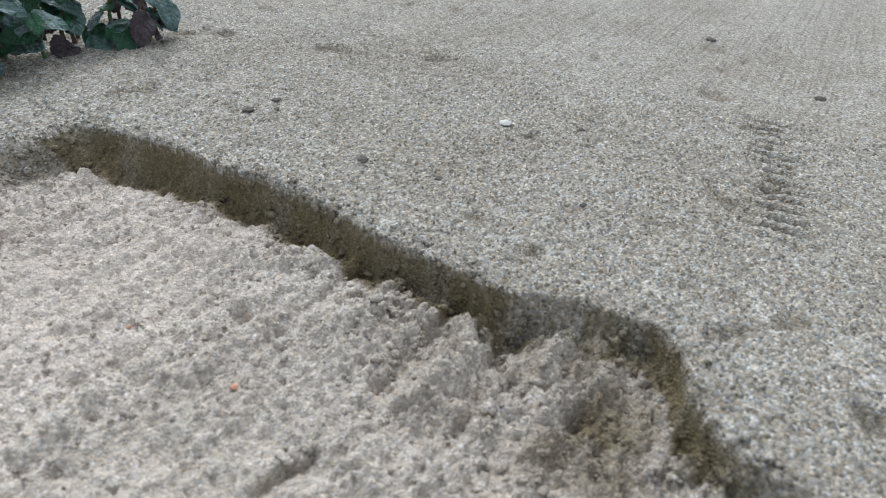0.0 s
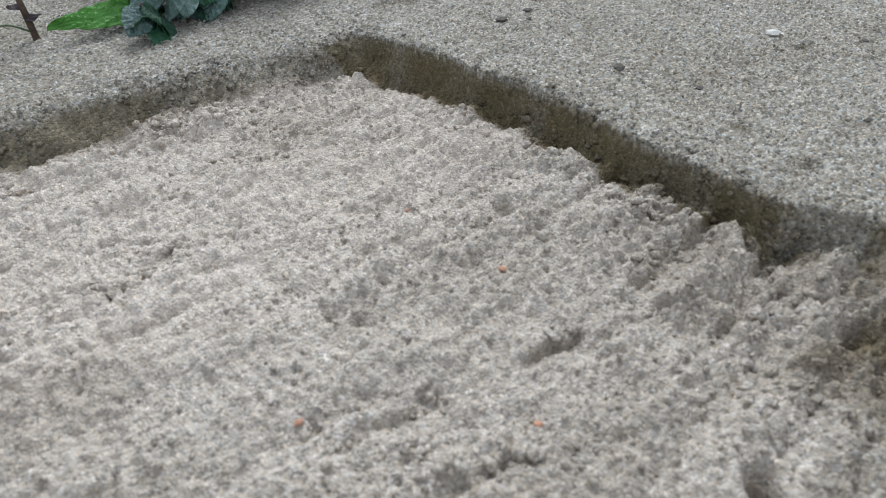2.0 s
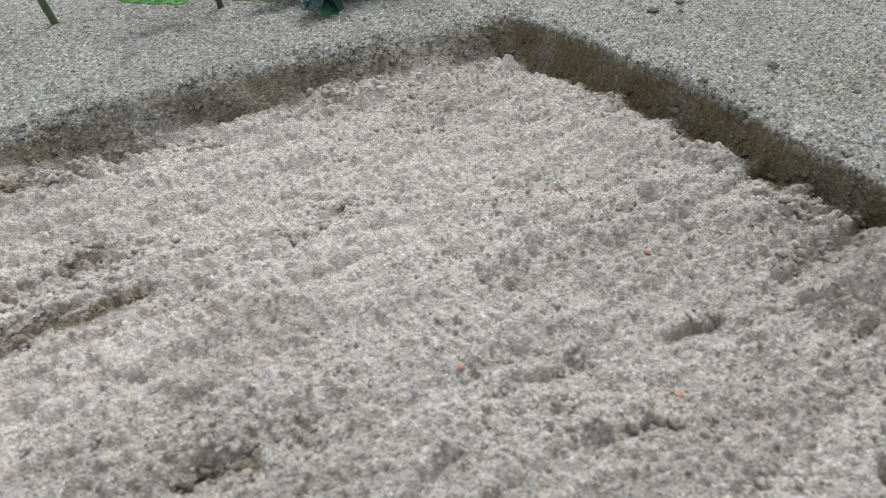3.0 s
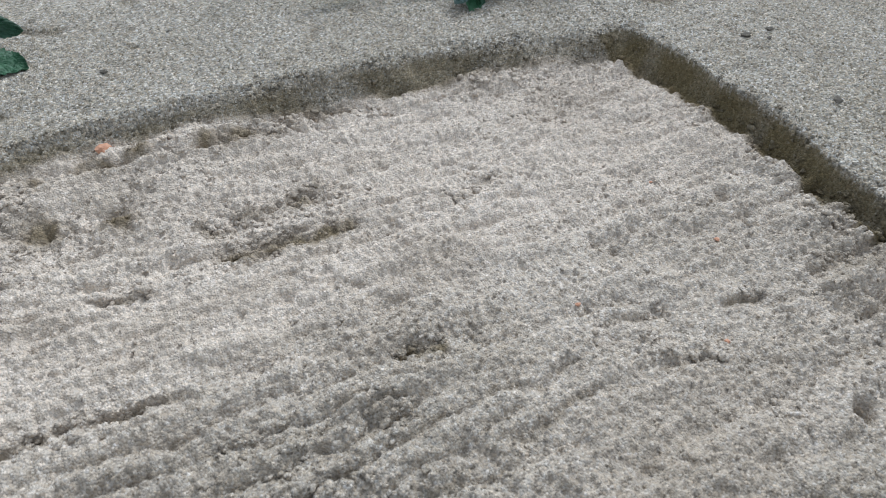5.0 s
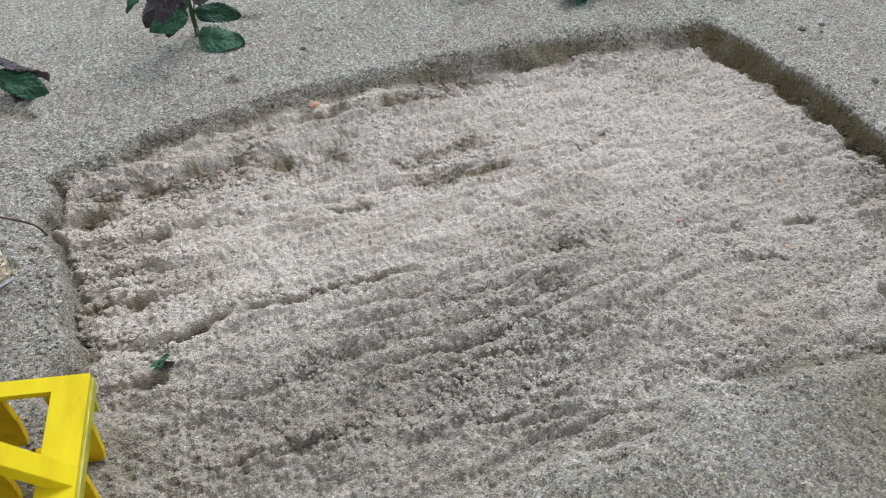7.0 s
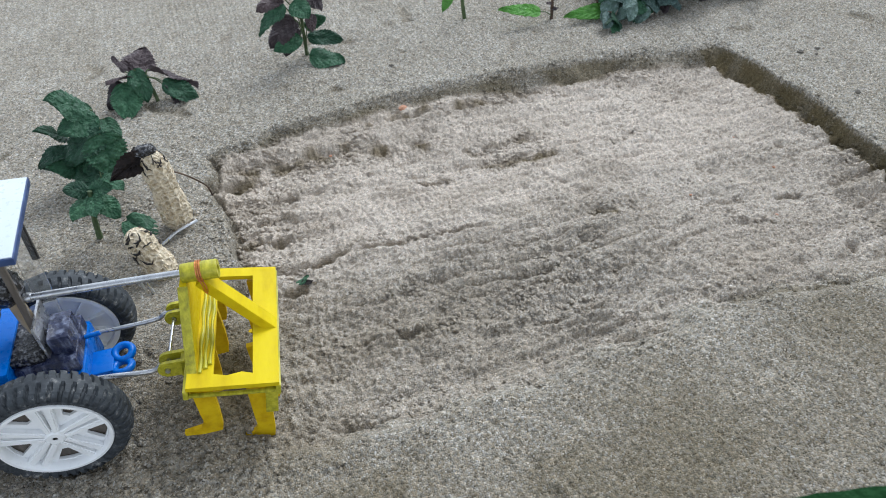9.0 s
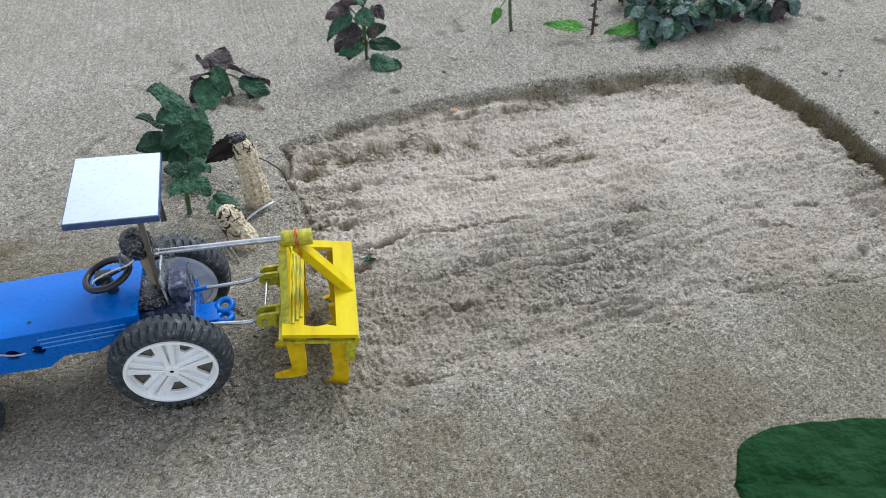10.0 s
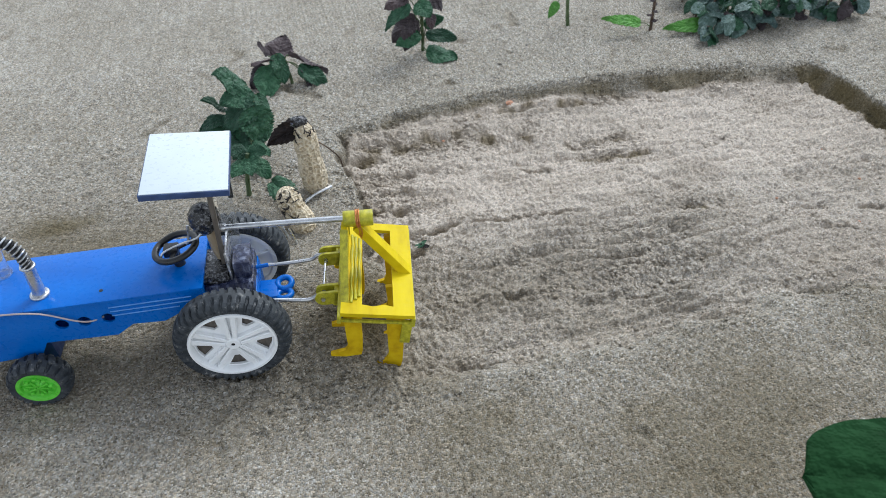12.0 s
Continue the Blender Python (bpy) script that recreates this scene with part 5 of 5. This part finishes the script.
# low creeping clump
p = plant_at("creeping_plant", 0.235, 0.43, "low clump of round blue-green leaves with dark stems", "plant")
rnd = random.Random(7)
heads = []
for k in range(54):
    bx = rnd.uniform(0.165, 0.322)
    by = rnd.uniform(0.392, 0.52) if k % 2 else rnd.uniform(0.386, 0.41)
    h = rnd.uniform(0.014, 0.044) * (1.15 if by > 0.405 else 0.8)
    top = Vector((bx + rnd.uniform(-0.012, 0.012), by + rnd.uniform(-0.014, 0.006), 0.015 + h))
    stem(p, [(bx, by, 0.010), ((bx + top.x) / 2, (by + top.y) / 2 + 0.003, 0.015 + 0.6 * h), tuple(top)], 0.0011, 0.0007, TWIG if k % 3 else STEM)
    heads.append((Vector((bx, by, 0.015)), top))
for k, (root, top) in enumerate(heads):
    for j in range(5):
        a = rnd.uniform(0, 2 * math.pi)
        e = rnd.uniform(-0.9, 0.35)
        size = rnd.uniform(0.011, 0.019)
        base = root.lerp(top, 1.0 if j < 2 else rnd.uniform(0.25, 1.0))
        base.z = max(base.z, 0.019)
        tip = base + size * Vector((math.cos(a) * math.cos(e), math.sin(a) * math.cos(e) - 0.25, math.sin(e)))
        tip.z = max(tip.z, 0.0165)
        kind = rnd.choice(('bluish', 'green', 'bluish', 'green', 'bluish', 'purple', 'green', 'bluish', 'green'))
        add_leaf(p, BLADES[kind][k % len(BLADES[kind])], base, tip, size * rnd.uniform(0.7, 0.9), up=(0, -0.3, 1), roll=rnd.uniform(-18, 18))

# tall plant close to the camera's way: one broad leaf leans in
p = plant_at("seedling", -0.02, -0.075, "plant with a broad dark green leaf held above the sand", "plant")
stem(p, [(-0.02, -0.075, 0.012), (-0.017, -0.079, 0.05), (-0.022, -0.082, 0.0905)], 0.0022, 0.0014)
add_leaf(p, BLADES['broad'][0], (-0.0232, -0.0906, 0.1105), (-0.0938, -0.0565, 0.1072), 0.0470, up=(0, 0, 1), roll=0, stalk=(-0.022, -0.082, 0.09))

# ---- pods and loose bits ----


def pod(base, top, r, ridges, seed, label, dark_top):
    """A dried pod standing in the sand: waisted, netted with ribs."""
    base, top = Vector(base), Vector(top)
    L = (top - base).length
    rnd = random.Random(seed)
    bm = bmesh.new()
    nu, nv = 64, 48
    rings = []
    for i in range(nu + 1):
        t = i / nu
        prof = r * (1 - abs(2 * t - 1) ** 5) ** 0.5 * (1 - 0.10 * math.exp(-((t - 0.55) / 0.12) ** 2)) * (1.06 - 0.18 * t)
        row = []
        for j in range(nv):
            a = 2 * math.pi * j / nv
            net = 0.5 + 0.5 * math.cos(ridges * a + 1.2 * math.sin(9 * t))
            rib = 0.5 + 0.5 * math.cos(2 * math.pi * 11 * t + 1.6 * math.sin(ridges * a * 0.5))
            q = prof * (1 + 0.10 * net ** 4 + 0.06 * rib ** 4 + 0.05 * noise.noise(Vector((math.cos(a) * 2, math.sin(a) * 2, t * 7 + seed))))
            row.append(bm.verts.new((q * math.cos(a), q * math.sin(a), t * L)))
        rings.append(row)
    for a, b in zip(rings, rings[1:]):
        for j in range(nv):
            bm.faces.new((a[j], a[(j + 1) % nv], b[(j + 1) % nv], b[j]))
    bm.faces.new(rings[0][::-1])
    bm.faces.new(rings[-1])
    bm.transform((top - base).to_track_quat('Z', 'Y').to_matrix().to_4x4())
    ob = empty("peanut_pod", Matrix.Translation(base), label, "peanut", "pods beside the plot")
    part("shell", bm, SHELL, ob)
    turn = (top - base).to_track_quat('Z', 'Y').to_matrix().to_4x4()
    # dark cracks: rows of open scale edges near the tip
    cells = 8
    for row in range(dark_top):
        u0 = 0.95 - 0.075 * row
        for k in range(cells):
            if rnd.random() < 0.22 + 0.08 * row:
                continue
            a0 = 2 * math.pi * (k + 0.5 * (row % 2)) / cells + rnd.uniform(-0.4, 0.4)
            tip_up = rnd.uniform(-0.05, 0.05)
            span, drop_by = rnd.uniform(0.18, 0.46), rnd.uniform(-0.02, 0.075)
            pts = []
            for q in range(7):
                f = q / 3 - 1
                u = min(0.985, max(0.3, u0 + tip_up * (1 + f) - drop_by * (1 - f * f) + rnd.uniform(-0.012, 0.012)))
                rad = r * (1 - abs(2 * u - 1) ** 5) ** 0.5 * (1.06 - 0.18 * u) * 1.06
                pts.append(turn @ Vector((rad * math.cos(a0 + span * f), rad * math.sin(a0 + span * f), u * L)))
            g = rnd.uniform(0.45, 1.3)
            crack = bmesh.new()
            tube(crack, pts, [g * w for w in (0.00012, 0.00035, 0.0005, 0.00062, 0.0005, 0.0003, 0.00012)], 6)
            part("crack", crack, SCALLOP, ob)
    return ob


bpy.context.view_layer.update()
big = pod((-0.2109, 0.2485, 0.011), (-0.2137, 0.2468, 0.0675), 0.0080, 11, 3, "beige netted peanut pod standing upright in the sand", 2)
pod((-0.2215, 0.2075, 0.011), (-0.2326, 0.2165, 0.0420), 0.0076, 10, 5, "short pale peanut pod leaning in the sand", 6)
dark = empty("withered_leaf", Matrix.Translation((-0.222, 0.252, 0.060)), "curled black-brown withered leaf on the peanut pod's tip", "leaf")
bpy.context.view_layer.update()
add_leaf(dark, BLADES['withered'][0], (-0.2160, 0.2465, 0.0672), (-0.2375, 0.2430, 0.0548), 0.0135, roll=-20)
add_leaf(dark, BLADES['withered'][1], (-0.2160, 0.2490, 0.0665), (-0.2345, 0.2500, 0.0570), 0.0135, roll=15)
bm = bmesh.new()
bmesh.ops.create_icosphere(bm, subdivisions=4, radius=0.0047)
for v in bm.verts:
    d = v.co.normalized()
    v.co = v.co * (1 + 0.2 * noise.noise(d * 3.3) + 0.16 * abs(noise.noise(d * 9.0)))
    v.co = Vector((v.co.x * 1.15, v.co.y * 0.8, v.co.z * 0.75)) + Vector((0.0066, -0.0046, 0.0076))
part("crumpled_tip", bm, TAPE, dark, "crumpled glossy black tip")
flat = empty("fallen_leaf", Matrix.Translation((-0.23, 0.244, 0.016)), "dark green leaf lying on the sand under the pods", "leaf")
bpy.context.view_layer.update()
add_leaf(flat, BLADES['green'][2], (-0.240, 0.262, 0.0175), (-0.215, 0.226, 0.0175), 0.022, up=(0, 0, 1))

bm = bmesh.new()
tube(bm, curve_points([(-0.2225, 0.2322, 0.0155), (-0.213, 0.2370, 0.0185), (-0.2015, 0.2421, 0.0190)], 5), 0.0010, 8)
tagged(new("wire_end", finish("wire_end", bm, STEEL)), "thin grey-blue wire end lying on sand beside the pods", "wire")
bm = bmesh.new()
tube(bm, curve_points([(-0.206, 0.250, 0.050), (-0.200, 0.258, 0.040), (-0.192, 0.268, 0.024), (-0.190, 0.272, 0.013)], 5), 0.0005, 8)
tagged(new("dry_stalk", finish("dry_stalk", bm, TWIG)), "thin brown dry stalk stuck in the sand", "stalk")
bm = bmesh.new()
tube(bm, [(-0.233, 0.197, 0.013), (-0.2365, 0.203, 0.024)], 0.0007, 8)
tube(bm, [(-0.229, 0.193, 0.013), (-0.233, 0.199, 0.024)], 0.0007, 8)
tagged(new("wire_prop", finish("wire_prop", bm, STEEL)), "short steel wire prop beside the leaning pod", "wire")

bit = empty("leaf_scrap", Matrix.Translation((-0.1546, 0.1832, ground_at(-0.1546, 0.1832))), "curled dark green leaf scrap on the tilled sand", "leaf")
bpy.context.view_layer.update()
gz = ground_at(-0.1546, 0.1832)
add_leaf(bit, BLADES['green'][0], (-0.158, 0.182, gz + 0.001), (-0.151, 0.186, gz + 0.003), 0.007, up=(0.3, 0.5, 0.8))
add_leaf(bit, BLADES['withered'][0], (-0.156, 0.180, gz + 0.002), (-0.149, 0.183, gz + 0.002), 0.005, up=(0, 0, 1))


def chip(name, x, y, size, mat, label, category, seed, flat_by=0.7):
    rnd = random.Random(seed)
    bm = bmesh.new()
    bmesh.ops.create_icosphere(bm, subdivisions=2, radius=size)
    off = Vector((rnd.random(), rnd.random(), rnd.random())) * 9
    for v in bm.verts:
        d = v.co.normalized()
        v.co *= 1 + 0.42 * noise.noise(d * 1.6 + off) + 0.25 * noise.noise(d * 4 + off)
        v.co.z *= flat_by
        v.co.x *= 1.25
    ob = new(name, finish(name, bm, mat, False))
    ob.matrix_world = pose(x, y, ground_at(x, y) + 0.35 * size * flat_by, 0, 0, rnd.uniform(0, 180))
    return tagged(ob, label, category)


chip("brick_chip", -0.044, 0.3315, 0.0027, BRICK, "orange-red brick chip on loose sand", "brick chip", 1)
for k, (x, y, s) in enumerate([(0.129, 0.1307, 0.0009), (0.161, 0.1695, 0.0009), (0.163, 0.211, 0.0007), (0.1666, 0.0741, 0.001), (0.0934, 0.1679, 0.0008), (-0.108, 0.303, 0.0011)]):
    tagged(chip("brick_crumb", x, y, s, BRICK, "tiny orange brick crumb on the tilled sand", "brick chip", 20 + k), group="brick crumbs")
chip("pebble", 0.332, 0.1785, 0.0024, PEBBLE, "small off-white pebble on level sand", "pebble", 3, 0.5)
chip("pebble", 0.1605, 0.280, 0.0009, PEBBLE, "tiny white pebble on the tilled sand", "pebble", 4)
for k, (x, y, s) in enumerate([(0.264, 0.205, 0.0022), (0.274, 0.272, 0.0022), (0.283, 0.264, 0.0016), (0.271, 0.176, 0.0015), (0.285, 0.125, 0.0012), (0.35, 0.15, 0.0012),
                               (0.395, 0.077, 0.002), (0.477, 0.063, 0.0026), (0.563, 0.137, 0.003), (-0.034, 0.386, 0.0016), (0.0025, 0.417, 0.0012), (0.29, 0.271, 0.0017)]):
    tagged(chip("soil_clod", x, y, s, STONE, "small dark damp soil clod on level sand", "clod", 40 + k, 0.42), group="soil clods")


def crumbs(name, count, area, sizes, mat, seed, keep, label):
    """Many loose grains resting on the sand, in one mesh."""
    rng = np.random.default_rng(seed)
    octa = np.array([(1, 0, 0), (-1, 0, 0), (0, 1, 0), (0, -1, 0), (0, 0, 1), (0, 0, -1)], float)
    faces = np.array([(0, 2, 4), (2, 1, 4), (1, 3, 4), (3, 0, 4), (2, 0, 5), (1, 2, 5), (3, 1, 5), (0, 3, 5)])
    x = rng.uniform(area[0], area[1], count)
    y = rng.uniform(area[2], area[3], count)
    ok = keep(x, y, rng)
    x, y = x[ok], y[ok]
    n = len(x)
    i = np.clip(np.searchsorted(gx, x), 1, len(gx) - 1)
    j = np.clip(np.searchsorted(gy, y), 1, len(gy) - 1)
    z = GZ[j, i]
    s = sizes[0] + (sizes[1] - sizes[0]) * rng.random(n) ** 2.5
    v = octa[None] * (s[:, None, None] * rng.uniform(0.65, 1.25, (n, 6, 1)))
    a = rng.uniform(0, 6.28, n)
    b = rng.uniform(-0.8, 0.8, n)
    ca, sa, cb, sb = np.cos(a)[:, None], np.sin(a)[:, None], np.cos(b)[:, None], np.sin(b)[:, None]
    vx, vz = v[..., 0] * cb - v[..., 2] * sb, v[..., 0] * sb + v[..., 2] * cb
    vx, vy = vx * ca - v[..., 1] * sa, vx * sa + v[..., 1] * ca
    co = np.stack([vx + x[:, None], vy + y[:, None], vz + (z + 0.25 * s)[:, None]], -1).reshape(-1, 3)
    f = (faces[None] + 6 * np.arange(n)[:, None, None]).reshape(-1, 3)
    me = bpy.data.meshes.new(name)
    me.vertices.add(len(co))
    me.vertices.foreach_set("co", co.astype(np.float32).ravel())
    me.loops.add(f.size)
    me.loops.foreach_set("vertex_index", f.astype(np.int32).ravel())
    me.polygons.add(len(f))
    me.polygons.foreach_set("loop_start", np.arange(0, f.size, 3, dtype=np.int32))
    for key, data in (("tilled", PALE[j, i]), ("damp_shade", DAMP_SHADE[j, i])):
        at = me.attributes.new(key, 'FLOAT', 'POINT')
        at.data.foreach_set("value", np.repeat(data, 6).astype(np.float32))
    me.update(calc_edges=True)
    me.validate()
    me.materials.append(mat)
    return tagged(new(name, me), label, "sand", kind="stuff")


def clods(name, count, area, sizes, seed, weight, label):
    """Crumbly lumps of sand, in one mesh."""
    rng = np.random.default_rng(seed)
    t = bmesh.new()
    bmesh.ops.create_icosphere(t, subdivisions=2, radius=1)
    t.verts.index_update()
    ball = np.array([v.co[:] for v in t.verts])
    faces = np.array([[v.index for v in f.verts] for f in t.faces])
    t.free()
    x, y = rng.uniform(area[0], area[1], count), rng.uniform(area[2], area[3], count)
    ok = rng.random(count) < weight(x, y)
    x, y = x[ok], y[ok]
    n, k = len(x), len(ball)
    i = np.clip(np.searchsorted(gx, x), 1, len(gx) - 1)
    j = np.clip(np.searchsorted(gy, y), 1, len(gy) - 1)
    s = sizes[0] + (sizes[1] - sizes[0]) * rng.random(n) ** 2.2
    axes = rng.normal(size=(n, 4, 3))
    swell = 1 + 0.16 * np.sin(np.einsum('kc,nac->nka', ball, axes * 2.4) + rng.uniform(0, 6, (n, 1, 4))).sum(-1) + rng.normal(0, 0.09, (n, k))
    v = ball[None] * (s[:, None] * swell)[..., None] * np.stack([rng.uniform(0.8, 1.4, n), rng.uniform(0.7, 1.1, n), rng.uniform(0.55, 0.9, n)], -1)[:, None]
    a = rng.uniform(0, 6.28, n)[:, None]
    co = np.stack([v[..., 0] * np.cos(a) - v[..., 1] * np.sin(a) + x[:, None], v[..., 0] * np.sin(a) + v[..., 1] * np.cos(a) + y[:, None], v[..., 2] + (GZ[j, i] - 0.05 * s)[:, None]], -1).reshape(-1, 3)
    f = (faces[None] + k * np.arange(n)[:, None, None]).reshape(-1, 3)
    me = bpy.data.meshes.new(name)
    me.vertices.add(len(co))
    me.vertices.foreach_set("co", co.astype(np.float32).ravel())
    me.loops.add(f.size)
    me.loops.foreach_set("vertex_index", f.astype(np.int32).ravel())
    me.polygons.add(len(f))
    me.polygons.foreach_set("loop_start", np.arange(0, f.size, 3, dtype=np.int32))
    me.polygons.foreach_set("use_smooth", np.ones(len(f), dtype=bool))
    for key, data in (("tilled", PALE[j, i]), ("damp_shade", np.clip(DAMP_SHADE[j, i] * 0.9 + rng.uniform(-0.05, 0.10, n), 0, 1))):
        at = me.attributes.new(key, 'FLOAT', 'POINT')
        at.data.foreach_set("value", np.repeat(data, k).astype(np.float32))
    me.update(calc_edges=True)
    me.validate()
    me.materials.append(SAND)
    return tagged(new(name, me), label, "sand", kind="stuff")


def beside_groove(x, y):
    near = np.zeros_like(x)
    for x0, y0, x1, y1, w, d in SLITS + TEARS + FURROWS:
        dx, dy = x1 - x0, y1 - y0
        t = np.clip(((x - x0) * dx + (y - y0) * dy) / (dx * dx + dy * dy), 0, 1)
        near = np.maximum(near, np.exp(-((np.hypot(x - x0 - t * dx, y - y0 - t * dy - 0.002) / 0.0055) ** 2)))
    return near


def broken_sand(x, y):
    far = np.interp(x, FAR_X, FAR_Y) - y
    right = np.interp(y, RIGHT_Y, RIGHT_X) - x
    w = 0.9 * np.exp(-((x + 0.11) / 0.07) ** 2 - ((y - 0.30) / 0.025) ** 2)
    w = np.maximum(w, 0.8 * np.exp(-((x + 0.165) / 0.03) ** 2 - ((y - 0.25) / 0.05) ** 2))
    w = np.maximum(w, 0.75 * np.exp(-((far - 0.02) / 0.008) ** 2))
    w = np.maximum(w, 0.6 * np.exp(-((right - 0.016) / 0.007) ** 2))
    w = np.maximum(w, 0.8 * np.exp(-((x - 0.195) / 0.022) ** 2 - ((y - 0.095) / 0.035) ** 2))
    w = np.maximum(w, 0.5 * np.exp(-((y - 0.13) / 0.05) ** 2) * (lattice(x, y, (0.06, 0.01), 60) > 0.1))
    w = np.maximum(w, 0.8 * np.exp(-((x + 0.0) / 0.04) ** 2 - ((y - 0.258) / 0.014) ** 2))
    w = np.maximum(w, 0.6 * np.exp(-((x + 0.22) / 0.05) ** 2 - ((y - 0.085) / 0.03) ** 2))
    w = np.maximum(w, 0.85 * beside_groove(x, y))
    w = np.where((far > 0.004) & (right > 0.003), w, 0.25 * w)
    w = np.maximum(w, 0.7 * np.exp(-((right - 0.001) / 0.005) ** 2) * (y > 0.045) * (y < 0.312))
    w = np.maximum(w, 0.7 * np.exp(-((far - 0.003) / 0.007) ** 2) * (x > -0.19) * (x < 0.225))
    return (w - 0.06) * np.clip(0.4 + 1.2 * lattice(x, y, 0.022, 61), 0.0, 1)


clods("sand_clods", 64000, (-0.27, 0.235, 0.04, 0.352), (0.0005, 0.0018), 8, broken_sand, "crumbly clods of freshly tilled sand")


def on_plot(x, y, rng):
    i = np.clip(np.searchsorted(gx, x), 1, len(gx) - 1)
    j = np.clip(np.searchsorted(gy, y), 1, len(gy) - 1)
    return rng.random(len(x)) < 0.08 + 0.9 * np.clip(lattice(x, y, 0.03, 12) + 0.2 + DAMP_SHADE[j, i], 0, 1)


crumbs("loose_crumbs", 14000, (-0.20, 0.222, 0.06, 0.34), (0.0003, 0.0012), SAND, 5, on_plot, "loose crumbs of tilled sand in the plot")
STEEP = np.hypot(np.gradient(GZ, gx, axis=1), np.gradient(GZ, gy, axis=0))


def on_flat(x, y, rng):
    i = np.clip(np.searchsorted(gx, x), 1, len(gx) - 1)
    j = np.clip(np.searchsorted(gy, y), 1, len(gy) - 1)
    return STEEP[j, i] < 0.9


crumbs("sand_grains", 36000, (-0.40, 0.40, -0.03, 0.46), (0.00018, 0.0005), SAND, 6, on_flat, "coarse loose grains on the sand surface")
